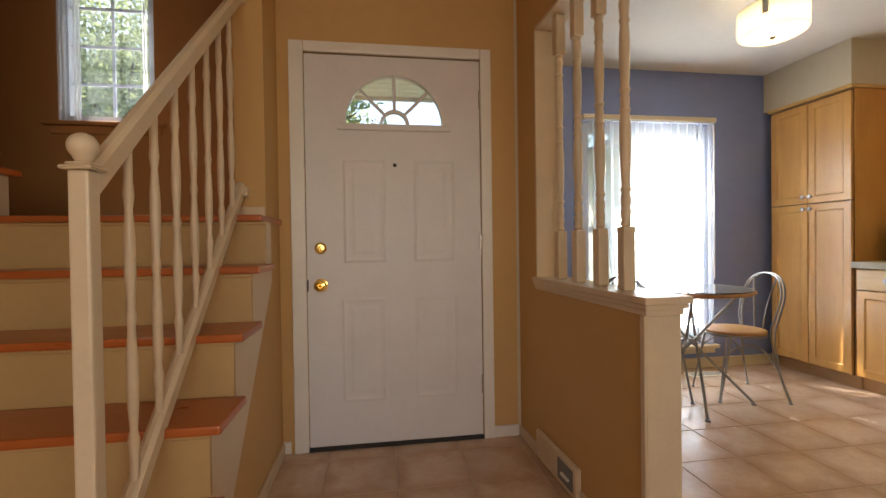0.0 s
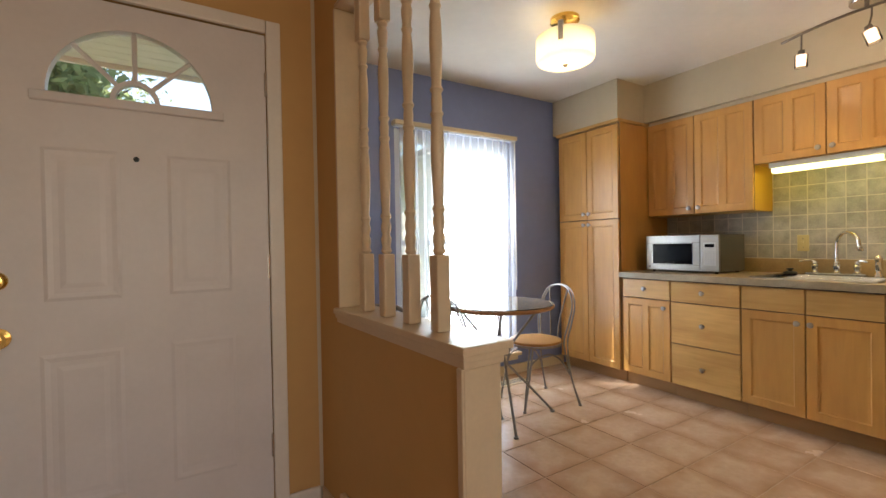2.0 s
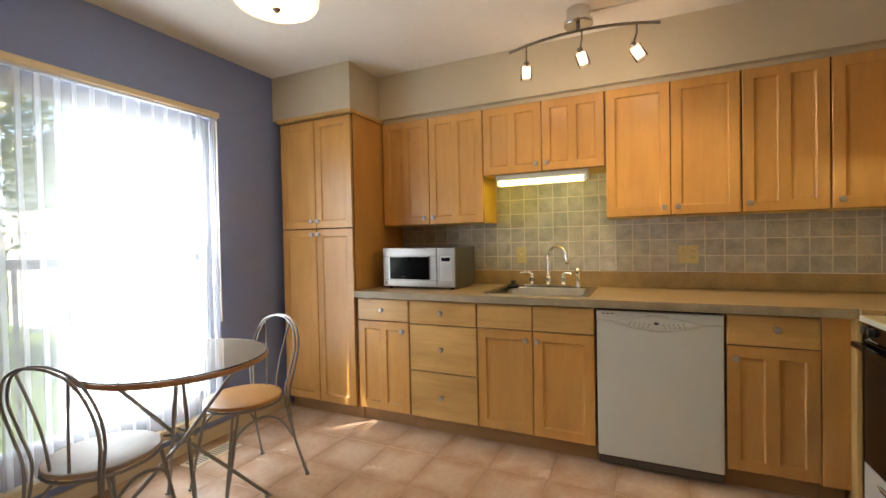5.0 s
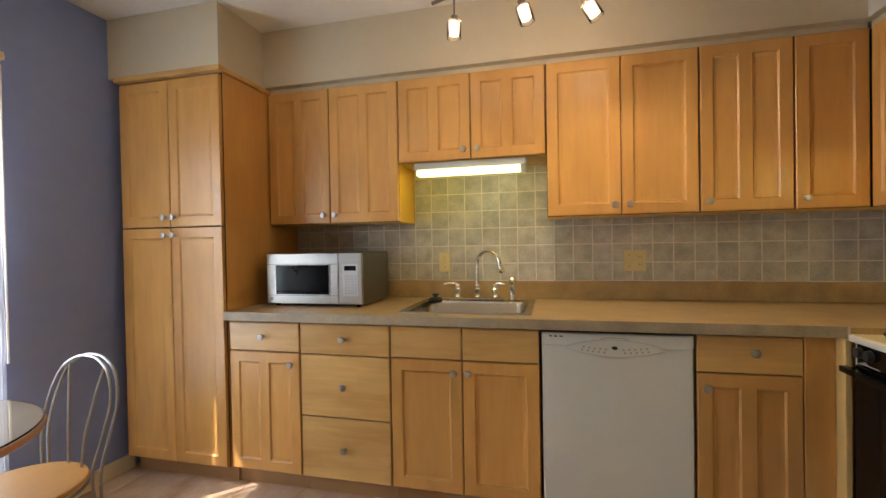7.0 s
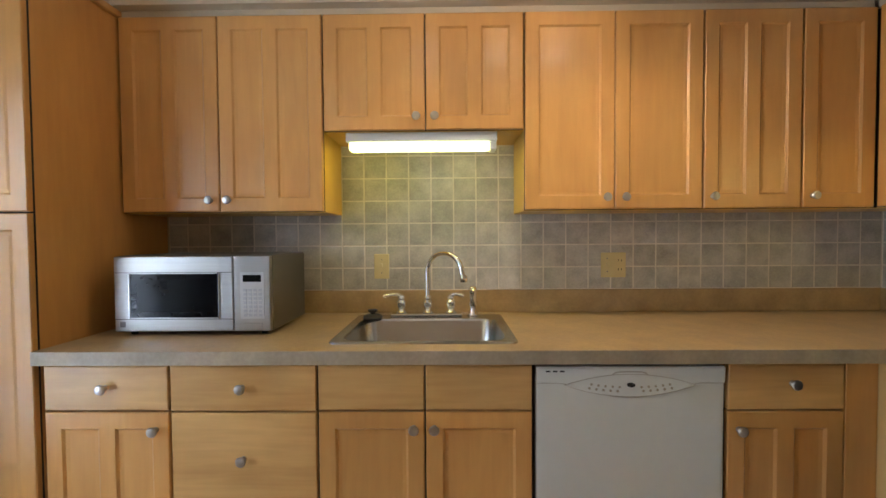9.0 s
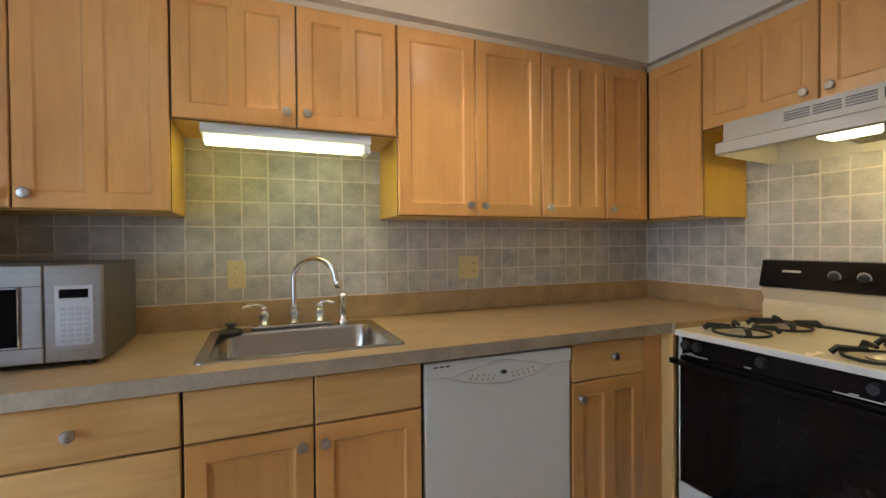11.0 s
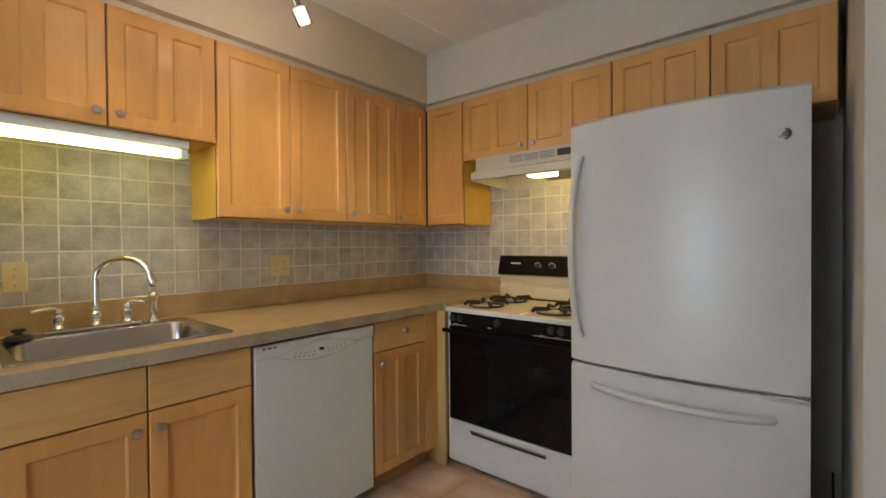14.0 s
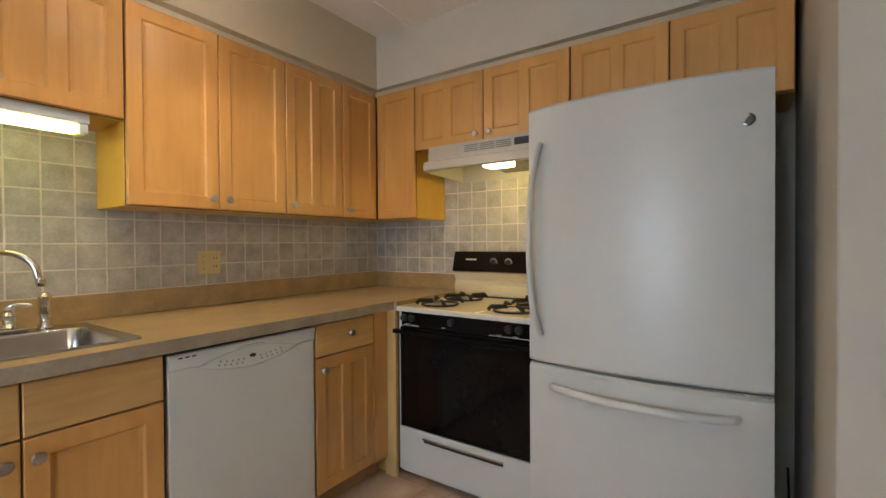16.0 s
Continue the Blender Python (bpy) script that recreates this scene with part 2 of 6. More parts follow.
def floor_tile_mat():
    """Glazed tile, blush in the middle and printed browner towards its uneven rim."""
    m = mat("blush_floor_tile", (0.63, 0.475, 0.355), 0.25, vary=0.1, scale=4.0, dark=(0.52, 0.36, 0.25), bump=0.1, bump_scale=30, random_value=0.05)
    nt = m.node_tree
    N, L = nt.nodes, nt.links
    bsdf = N["Principled BSDF"]
    src = bsdf.inputs["Base Color"].links[0].from_socket
    tc = N.new("ShaderNodeTexCoord")
    info = N.new("ShaderNodeObjectInfo")
    ab = N.new("ShaderNodeVectorMath")
    ab.operation = "ABSOLUTE"
    L.new(tc.outputs["Object"], ab.inputs[0])
    sep = N.new("ShaderNodeSeparateXYZ")
    L.new(ab.outputs["Vector"], sep.inputs["Vector"])
    mx = N.new("ShaderNodeMath")
    mx.operation = "MAXIMUM"
    L.new(sep.outputs["X"], mx.inputs[0])
    L.new(sep.outputs["Y"], mx.inputs[1])
    ns = N.new("ShaderNodeTexNoise")
    ns.noise_dimensions = "4D"
    ns.inputs["Scale"].default_value, ns.inputs["Detail"].default_value = 9.0, 5
    L.new(tc.outputs["Object"], ns.inputs["Vector"])
    wv = N.new("ShaderNodeMath")
    wv.operation = "MULTIPLY"
    wv.inputs[1].default_value = 40.0
    L.new(info.outputs["Random"], wv.inputs[0])
    L.new(wv.outputs[0], ns.inputs["W"])
    ad = N.new("ShaderNodeMath")
    ad.operation = "MULTIPLY_ADD"
    ad.inputs[1].default_value = 0.2
    L.new(ns.outputs["Fac"], ad.inputs[0])
    L.new(mx.outputs[0], ad.inputs[2])
    rim = N.new("ShaderNodeMapRange")
    rim.inputs["From Min"].default_value, rim.inputs["From Max"].default_value, rim.inputs["To Max"].default_value = 0.175, 0.29, 0.95
    L.new(ad.outputs[0], rim.inputs["Value"])
    mix = N.new("ShaderNodeMix")
    mix.data_type = "RGBA"
    L.new(rim.outputs["Result"], mix.inputs["Factor"])
    L.new(src, mix.inputs["A"])
    mix.inputs["B"].default_value = (0.45, 0.285, 0.175, 1)
    L.new(mix.outputs["Result"], bsdf.inputs["Base Color"])
    return m


M_FLOOR = floor_tile_mat()
M_FGROUT = mat("brown_floor_grout", (0.50, 0.36, 0.25), 0.9, vary=0.1, scale=20)
M_STEEL = mat("brushed_steel", (0.42, 0.41, 0.39), 0.36, 1.0, vary=0.05, scale=3, stretch=(1, 1, 30))
M_SINK = mat("satin_sink_steel", (0.55, 0.55, 0.53), 0.24, 1.0, vary=0.05, scale=6)
M_CHROME = mat("chrome", (0.8, 0.8, 0.8), 0.08, 1.0, vary=0.02)
M_NICKEL = mat("satin_nickel", (0.66, 0.63, 0.59), 0.2, 1.0, vary=0.04)
M_KNOB = mat("satin_grey_knob_metal", (0.50, 0.475, 0.44), 0.36, 1.0, vary=0.05)
M_BRASS = mat("polished_brass", (0.85, 0.58, 0.18), 0.15, 1.0, vary=0.04)
M_WIRE = mat("grey_painted_metal", (0.30, 0.29, 0.28), 0.35, 0.7, vary=0.08, scale=20)
M_APPL = mat("white_enamel", (0.585, 0.61, 0.60), 0.3, vary=0.02, scale=4, bump=0.05, bump_scale=240)
M_DW = mat("warm_white_enamel", (0.68, 0.70, 0.65), 0.3, vary=0.02, scale=4, coat=0.1)
M_ALMOND = mat("cream_enamel", (0.74, 0.64, 0.42), 0.25, vary=0.02, scale=4, coat=0.2)
M_BLACK = mat("black_gloss", (0.006, 0.0062, 0.007), 0.1, vary=0.1, scale=5, spec=0.18)
M_IRON = mat("black_cast_iron", (0.018, 0.018, 0.018), 0.55, vary=0.2, scale=30, bump=0.3)
M_DARK = mat("dark_gap", (0.03, 0.028, 0.025), 0.8, vary=0.1)
# dark grey puts the shade of the gap beside the fridge into the colour
M_FRSIDE = mat("shade_grey_fridge_side", (0.1, 0.1, 0.095), 0.5, vary=0.05, bump=0.3, bump_scale=300)
M_SEAM = mat("grey_gasket", (0.2, 0.2, 0.2), 0.6, vary=0.05)
M_SILVER = mat("silver_plastic", (0.17, 0.16, 0.15), 0.35, 0.7, vary=0.03)
M_ALMPL = mat("almond_plastic", (0.66, 0.56, 0.27), 0.4, vary=0.03)
M_LABEL = mat("pale_print", (0.7, 0.68, 0.62), 0.5, vary=0.02)
M_GREYPR = mat("grey_print", (0.3, 0.29, 0.27), 0.5, vary=0.02)
M_OVENGLASS = mat("smoked_oven_glass", (0.006, 0.006, 0.007), 0.08, vary=0.1, spec=0.2)
M_SEATWOOD = wood("honey_seat_wood", (0.55, 0.29, 0.09), (0.42, 0.2, 0.055), (1, 9, 9), 0.35, 0.3)
M_SEATPALE = wood("pale_seat_wood", (0.34, 0.26, 0.19), (0.27, 0.20, 0.14), (1, 9, 9), 0.45, 0.1)
# light brown wood, paled further to hold the window's reflection in its colour
M_TABLETOP = wood("sheen_pale_table_wood", (0.62, 0.50, 0.40), (0.53, 0.40, 0.30), (1, 9, 9), 0.3, 0.3)
M_TABLE = wood("brown_table_wood", (0.40, 0.19, 0.075), (0.29, 0.125, 0.045), (1, 9, 9), 0.35, 0.2)
M_GLASS = glass("clear_glass", (0.95, 0.99, 0.97))
M_PANE = glass("window_glass")
M_SHEER = sheer("sheer_white_cloth", (0.88, 0.9, 0.95), 0.38)
M_HAZEVOILE = sheer("bluish_haze_voile", (0.66, 0.78, 0.95), 0.88)
M_VOILE = sheer("thin_white_voile", (0.92, 0.94, 0.97), 0.72)
M_DRUM = lit_cloudy("lit_drum_glass", (0.60, 0.56, 0.46), (1.0, 0.88, 0.64), 0.1)
M_TUBE = glow("lit_fluorescent_cover", (0.98, 0.93, 0.42), 1.4)
M_HOODLENS = glow("lit_hood_lens", (1.0, 0.84, 0.45), 3.0)
M_SPOT = glow("lit_halogen_glass", (1.0, 0.8, 0.62), 0.9)
M_SPOTGLASS = glass("clear_sleeve_glass", (1.0, 0.95, 0.9), 0.05)
M_VINYL = mat("white_vinyl_frame", (0.62, 0.67, 0.75), 0.35, vary=0.02)
M_RAILWOOD = mat("cream_valance", (0.70, 0.60, 0.42), 0.5, vary=0.03)
M_LAWN = mat("mown_lawn", (0.09, 0.14, 0.035), 0.9, vary=0.3, scale=4, bump=0.8, bump_scale=60)
M_ROAD = mat("asphalt", (0.06, 0.06, 0.06), 0.85, vary=0.15, scale=4, bump=0.5, bump_scale=60)
M_WALK = mat("concrete_walk", (0.42, 0.40, 0.36), 0.85, vary=0.1, scale=3, bump=0.4, bump_scale=40)
M_LEAF = sheer("green_leaves", (0.30, 0.36, 0.18), 0.0)
M_BARK = mat("grey_brown_bark", (0.12, 0.085, 0.06), 0.9, vary=0.3, scale=12, bump=1.0, bump_scale=25, stretch=(1, 1, 0.25))
M_SIDING = mat("white_siding", (0.75, 0.74, 0.70), 0.6, vary=0.04)
M_ROOF = mat("grey_roof_shingles", (0.13, 0.12, 0.11), 0.9, vary=0.25, scale=12, bump=0.8)

# ---- building helpers ----


def root_of(ob):
    while ob.parent:
        ob = ob.parent
    return ob


def part(name, bm, material, parent=None, label="", smooth=False):
    """Links a bmesh, written in world metres, as one mesh object under a thing or part."""
    if parent is not None:
        bm.transform(root_of(parent).matrix_basis.inverted())
    bmesh.ops.recalc_face_normals(bm, faces=bm.faces[:])
    me = bpy.data.meshes.new(name)
    bm.to_mesh(me)
    bm.free()
    me.materials.append(material)
    if smooth:
        me.shade_smooth()
        me.set_sharp_from_angle(angle=radians(38))
    ob = new(name, me)
    if parent is not None:
        ob.parent = parent
    if label:
        ob["label"] = label
    return ob


def thing(name, label, category, at=(0, 0, 0), group="", kind="", rz=0):
    ob = new(name)
    ob.empty_display_size = 0.05
    ob.matrix_basis = pose(at[0], at[1], at[2], 0, 0, rz)
    return tagged(ob, label, category, group, kind)


def B(*boxes, bevel=0.0, seg=1):
    """A bmesh of boxes (x0, x1, y0, y1, z0, z1), with eased edges."""
    bm = bmesh.new()
    for x0, x1, y0, y1, z0, z1 in boxes:
        bmesh.ops.create_cube(bm, size=1, matrix=Matrix.LocRotScale(((x0 + x1) / 2, (y0 + y1) / 2, (z0 + z1) / 2), None, (abs(x1 - x0), abs(y1 - y0), abs(z1 - z0))))
    if bevel:
        bmesh.ops.bevel(bm, geom=bm.edges[:], offset=bevel, segments=seg, affect="EDGES", profile=0.6)
    return bm


def cyl(bm, r, z0, z1, m=Matrix(), seg=20, r2=None):
    bmesh.ops.create_cone(bm, cap_ends=True, segments=seg, radius1=r, radius2=r if r2 is None else r2, depth=z1 - z0, matrix=m @ Matrix.Translation((0, 0, (z0 + z1) / 2)))
    return bm


def lathe(profile, m=Matrix(), seg=20, bm=None):
    """Turns a profile of (radius, height) about z."""
    bm = bm or bmesh.new()
    rings = []
    for r, z in profile:
        rings.append([bm.verts.new(m @ Vector((max(r, 1e-4) * math.cos(a), max(r, 1e-4) * math.sin(a), z))) for a in (2 * math.pi * i / seg for i in range(seg))])
    for a, b in zip(rings, rings[1:]):
        for i in range(seg):
            bm.faces.new((a[i], a[(i + 1) % seg], b[(i + 1) % seg], b[i]))
    bm.faces.new(rings[0][::-1])
    bm.faces.new(rings[-1])
    return bm


def tube(points, r, seg=8, bm=None, closed=False):
    """A round bar along a line of points; r may be one radius or one a point."""
    bm = bm or bmesh.new()
    P = [Vector(p) for p in points]
    n = len(P)
    rad = r if isinstance(r, (list, tuple)) else [r] * n
    up, rings = None, []
    for i, p in enumerate(P):
        a, b = (P[i - 1], P[(i + 1) % n]) if closed else (P[max(i - 1, 0)], P[min(i + 1, n - 1)])
        d = (b - a).normalized()
        if up is None:
            up = d.orthogonal().normalized()
        up = (up - d * up.dot(d)).normalized()
        side = d.cross(up)
        rings.append([bm.verts.new(p + rad[i] * (math.cos(t) * up + math.sin(t) * side)) for t in (2 * math.pi * k / seg for k in range(seg))])
    pairs = list(zip(rings, rings[1:])) + ([(rings[-1], rings[0])] if closed else [])
    for a, b in pairs:
        for k in range(seg):
            bm.faces.new((a[k], a[(k + 1) % seg], b[(k + 1) % seg], b[k]))
    if not closed:
        bm.faces.new(rings[0][::-1])
        bm.faces.new(rings[-1])
    return bm


def curve(points, steps=6):
    """A smooth line through points."""
    P = [Vector(p) for p in points]
    out = []
    for i in range(len(P) - 1):
        a, b, c, d = P[max(i - 1, 0)], P[i], P[i + 1], P[min(i + 2, len(P) - 1)]
        for s in range(steps):
            t = s / steps
            out.append(0.5 * ((2 * b) + (c - a) * t + (2 * a - 5 * b + 4 * c - d) * t * t + (3 * b - a - 3 * c + d) * t ** 3))
    return out + [P[-1]]


def setting(name, bm, material, label, category):
    return tagged(part(name, bm, material), label, category, kind="structure")


# ---- large structure ----
N_IN, E_IN, S_IN, H = 3.41, 4.262, -0.60, 2.49
DOOR_Y = 2.43
floor = setting("floor", B((-1.5, 4.4, -3.6, 3.53, -0.12, -0.0025)), M_FGROUT, "brown grout bed under square floor tiles", "floor")
ceiling = setting("ceiling", B((-0.38, 4.4, -3.6, 3.53, H, H + 0.12), (-1.62, -0.38, -3.6, 0.6, H, H + 0.12)), M_CEIL, "plain off-white painted ceiling", "ceiling")
# kitchen north wall with its tall window opening
WX0, WX1, WZ0, WZ1 = 1.90, 3.045, 0.20, 2.052
wall_north = setting("wall_north", B((1.02, WX0, N_IN, N_IN + 0.12, 0, H), (WX1, 4.4, N_IN, N_IN + 0.12, 0, H), (WX0, WX1, N_IN, N_IN + 0.12, 0, WZ0), (WX0, WX1, N_IN, N_IN + 0.12, WZ1, H)), M_BLUE, "slate blue painted accent wall around the tall window", "wall")
wall_east = setting("wall_east", B((E_IN, 4.4, S_IN, N_IN, 0, H)), M_CREAM, "cream painted kitchen wall behind the cabinets", "wall")
wall_south = setting("wall_south", B((1.745, 4.4, S_IN - 0.12, S_IN, 0, H)), M_GREY, "pale grey painted wall behind stove and fridge", "wall")
wall_stub = setting("wall_stub", B((1.50, 1.868, S_IN, 0.41, 0, H), bevel=0.004), M_GREY, "pale grey wall end beside the fridge", "wall")
soffit_east = setting("soffit_east", B((3.925, E_IN, S_IN, 2.70, 2.168, H)), M_CREAM, "cream boxed soffit above wall cabinets", "soffit")
soffit_pantry = setting("soffit_pantry", B((3.57, E_IN, 2.70, N_IN, 2.168, H)), M_CREAM, "cream boxed soffit above the pantry", "soffit")
soffit_south = setting("soffit_south", B((1.868, 3.925, S_IN, -0.245, 2.168, H)), M_GREY, "pale grey boxed soffit above stove and fridge", "soffit")
# entry: door wall with its opening
DX0, DX1, DZ = -0.12, 0.825, 2.088
wall_entry = setting("wall_entry", B((-0.25, DX0, DOOR_Y, DOOR_Y + 0.12, 0, H), (DX1, 1.02, DOOR_Y, DOOR_Y + 0.12, 0, H), (DX0, DX1, DOOR_Y, DOOR_Y + 0.12, DZ, H)), M_TAN, "tan painted wall around the front door", "wall")
# partition: half wall, jamb and header turned a little from the room's square
PART_M = pose(1.079, 1.33, 0, 0, 0, 2.2)


def PB(*boxes, bevel=0.0, seg=1):
    bm = B(*boxes, bevel=bevel, seg=seg)
    bm.transform(PART_M)
    return bm


half_wall = setting("wall_half", PB((0, 0.117, 0.004, 0.86, 0, 0.845), (0, 0.117, 0.86, 1.10, 0, H), (0.0, 0.117, 0.0, 0.86, 2.158, H)), M_TAN, "tan painted half wall between entry and kitchen", "wall")
wall_kitchen_west = setting("wall_kitchen_west", B((1.02, 1.15, DOOR_Y, N_IN, 0, H)), M_CREAM, "cream painted kitchen wall", "wall")
# stair well and hall that close the place
stair_ceiling = setting("ceiling_stair", B((-3.1, -0.38, 0.48, 3.22, 3.6, 3.7)), M_CEIL, "plain off-white ceiling over the stairs", "ceiling")
wall_stub_stair = setting("wall_stair_end", B((-0.38, -0.25, 2.16, 3.1, 0, H), (-0.5, -0.38, 0.6, 3.1, H + 0.12, 3.6), (-1.5, -0.38, 0.48, 0.6, H + 0.12, 3.6)), M_TAN, "tan painted wall end beside the stairs", "wall")
LWX0, LWX1, LWZ0, LWZ1 = -1.68, -1.13, 1.86, 2.85
wall_landing = setting("wall_landing", B((-3.1, LWX0, 3.1, 3.22, 0, 3.6), (LWX1, -0.38, 3.1, 3.22, 0, 3.6), (LWX0, LWX1, 3.1, 3.22, 0, LWZ0), (LWX0, LWX1, 3.1, 3.22, LWZ1, 3.6)), M_BROWN, "russet brown painted stair wall around the landing window", "wall")
wall_west = setting("wall_west", B((-1.62, -1.5, -3.6, 2.0, 0, 3.6), (-3.1, -3.0, 2.0, 3.1, 0, 3.6), (-3.0, -1.62, 1.88, 2.0, 0, 3.6)), M_BROWN, "russet brown painted stair wall", "wall")
# hall walls out of view; their two openings are added for the fill lamps
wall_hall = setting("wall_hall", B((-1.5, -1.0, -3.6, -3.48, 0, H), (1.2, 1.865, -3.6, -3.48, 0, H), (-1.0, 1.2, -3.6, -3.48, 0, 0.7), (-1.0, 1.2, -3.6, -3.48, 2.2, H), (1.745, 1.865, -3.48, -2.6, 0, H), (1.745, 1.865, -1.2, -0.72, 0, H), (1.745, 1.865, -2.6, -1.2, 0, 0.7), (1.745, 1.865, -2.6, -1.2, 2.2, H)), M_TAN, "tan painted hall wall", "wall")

# ---- trim ----
baseboard_entry = setting("baseboard_entry", B((-0.25, -0.205, DOOR_Y - 0.014, DOOR_Y - 0.001, 0, 0.062), (0.872, 1.02, DOOR_Y - 0.014, DOOR_Y - 0.001, 0, 0.062), bevel=0.003), M_WHITE, "white painted baseboard beside the front door", "baseboard")
baseboard_half = setting("baseboard_half_wall", PB((-0.013, -0.001, 0.0, 1.08, 0, 0.062), bevel=0.003), M_TRIM, "cream painted baseboard along the half wall", "baseboard")
baseboard_stair = setting("baseboard_stair", B((-0.249, -0.236, 0.95, 2.41, 0, 0.062), bevel=0.003), M_TRIM, "cream painted baseboard along the stair side", "baseboard")
baseboard_north = setting("baseboard_north", B((1.155, 3.66, N_IN - 0.016, N_IN - 0.001, 0, 0.085), bevel=0.004), M_RAILWOOD, "pale wood baseboard under the kitchen window", "baseboard")
trim_soffit = setting("trim_soffit", B((3.972, 3.990, -0.27, 2.69, 2.142, 2.1675), (1.87, 3.971, -0.30, -0.284, 2.142, 2.1675)), M_CREAM, "thin painted strip under the soffit", "trim")

cap = thing("half_wall_cap", "cream painted moulded cap on the half wall", "wall cap", (1.14, 1.33, 0.845))
part("cap_board", PB((-0.020, 0.149, -0.036, 0.875, 0.883, 0.906), bevel=0.005, seg=2), M_TRIM, cap)
part("cove_moulding", PB((-0.014, 0.138, -0.029, 0.868, 0.866, 0.8825), (-0.007, 0.128, -0.02, 0.866, 0.846, 0.8655), bevel=0.004, seg=2), M_TRIM, cap)
end_post = thing("half_wall_end_trim", "cream painted flat end board of the half wall", "end trim", (1.14, 1.32, 0))
part("board", PB((-0.004, 0.121, -0.014, 0.0, 0, 0.845), bevel=0.003), M_TRIM, end_post)
part("corner_bead", PB((-0.009, 0.0, -0.012, 0.012, 0, 0.845), bevel=0.002), M_TRIM, end_post)
jamb = setting("trim_jamb", PB((-0.002, 0.119, 0.846, 0.859, 0.907, 2.144), bevel=0.002), M_TRIM, "cream painted jamb of the half wall opening", "jamb")

setting("trim_header", PB((-0.002, 0.119, -0.012, 0.8455, 2.1443, 2.1577), bevel=0.002), M_TRIM, "cream painted board under the opening header", "trim")

SPIN = [(0.0135, 0.225), (0.021, 0.235), (0.016, 0.25), (0.019, 0.265), (0.0205, 0.28), (0.0145, 0.295), (0.019, 0.31), (0.020, 0.325), (0.0145, 0.345), (0.0215, 0.362), (0.015, 0.375), (0.0175, 0.41), (0.0205, 0.48), (0.022, 0.54), (0.020, 0.60),
        (0.016, 0.628), (0.0215, 0.64), (0.016, 0.652), (0.018, 0.68), (0.015, 0.70), (0.0215, 0.712), (0.0155, 0.724), (0.0185, 0.78), (0.0205, 0.85), (0.019, 0.91), (0.015, 0.945), (0.0205, 0.957), (0.015, 0.97), (0.0185, 1.0), (0.0205, 1.02), (0.015, 1.038), (0.0205, 1.048), (0.016, 1.058)]


def spindle(m):
    s = thing("spindle", "cream painted turned wooden spindle on the half wall", "spindle", group="spindles on the half wall")
    s.matrix_basis = m
    h = 2.144 - 0.907
    bm = B((-0.0225, 0.0225, -0.0225, 0.0225, 0, 0.225), bevel=0.003)
    bm.transform(m)
    part("base_block", bm, M_TRIM, s)
    part("turned_shaft", lathe([(0.02, 0.224)] + [(r * 0.93, v) for r, v in SPIN], m, 20), M_TRIM, s, smooth=True)
    bm = B((-0.0225, 0.0225, -0.0225, 0.0225, 1.057, h), bevel=0.003)
    bm.transform(m)
    part("top_block", bm, M_TRIM, s)
    return s


first = spindle(PART_M @ pose(0.057, 0.18, 0.907))
for v in (0.349, 0.525, 0.70):
    copy_thing(first, PART_M @ pose(0.057, v, 0.907))

vent = thing("wall_register", "cream metal wall register with open louvre", "air vent", (1.07, 1.94, 0))
part("frame", PB((-0.026, -0.001, 0.41, 0.83, 0.012, 0.150), bevel=0.006), M_TRIM, vent)
part("grille", PB(*[(-0.029, -0.0255, 0.62, 0.80, 0.035 + 0.012 * i, 0.041 + 0.012 * i) for i in range(8)]), M_TRIM, vent)
part("opening", PB((-0.028, -0.0255, 0.44, 0.58, 0.035, 0.128)), M_SEAM, vent, "dark grey damper")
part("lever", PB((-0.04, -0.027, 0.465, 0.535, 0.07, 0.082), bevel=0.003), M_WHITE, vent)

# ---- front door ----
casing = thing("door_casing", "cream painted moulded casing around the front door", "door casing", (0.35, DOOR_Y, 0))
for x0, x1, z0, z1, nm in ((DX0 - 0.068, DX0 + 0.004, 0, DZ + 0.052, "jamb_board"), (DX1 - 0.004, DX1 + 0.055, 0, DZ + 0.052, "jamb_board"), (DX0 + 0.006, DX1 - 0.006, DZ - 0.002, DZ + 0.052, "head_board")):
    part(nm, B((x0, x1, DOOR_Y - 0.022, DOOR_Y - 0.001, z0, z1), bevel=0.006, seg=2), M_WHITE, casing)
part("threshold", B((DX0, DX1, DOOR_Y - 0.015, DOOR_Y + 0.1, -0.006, 0.014), bevel=0.003), M_DARK, casing, "dark metal threshold")
front_door = thing("front_door", "closed white panelled front door with fanlight", "door", (0.35, DOOR_Y, 0.014))
FY = DOOR_Y + 0.004
FCX, FZ, FR = 0.352, 1.722, 0.262


def ring(r0, r1, y0, y1, cx, cz, k=1.0, a0=0.0, a1=math.pi, seg=28):
    """A flat curved band standing on the plane y."""
    bm = bmesh.new()
    rows = []
    for i in range(seg + 1):
        a = a0 + (a1 - a0) * i / seg
        c, s = math.cos(a), math.sin(a) * k
        rows.append([bm.verts.new((cx + r * c, y, cz + r * s)) for r, y in ((r0, y0), (r1, y0), (r1, y1), (r0, y1))])
    for p, q in zip(rows, rows[1:]):
        for j in range(4):
            bm.faces.new((p[j], p[(j + 1) % 4], q[(j + 1) % 4], q[j]))
    bm.faces.new(rows[0])
    bm.faces.new(rows[-1][::-1])
    return bm


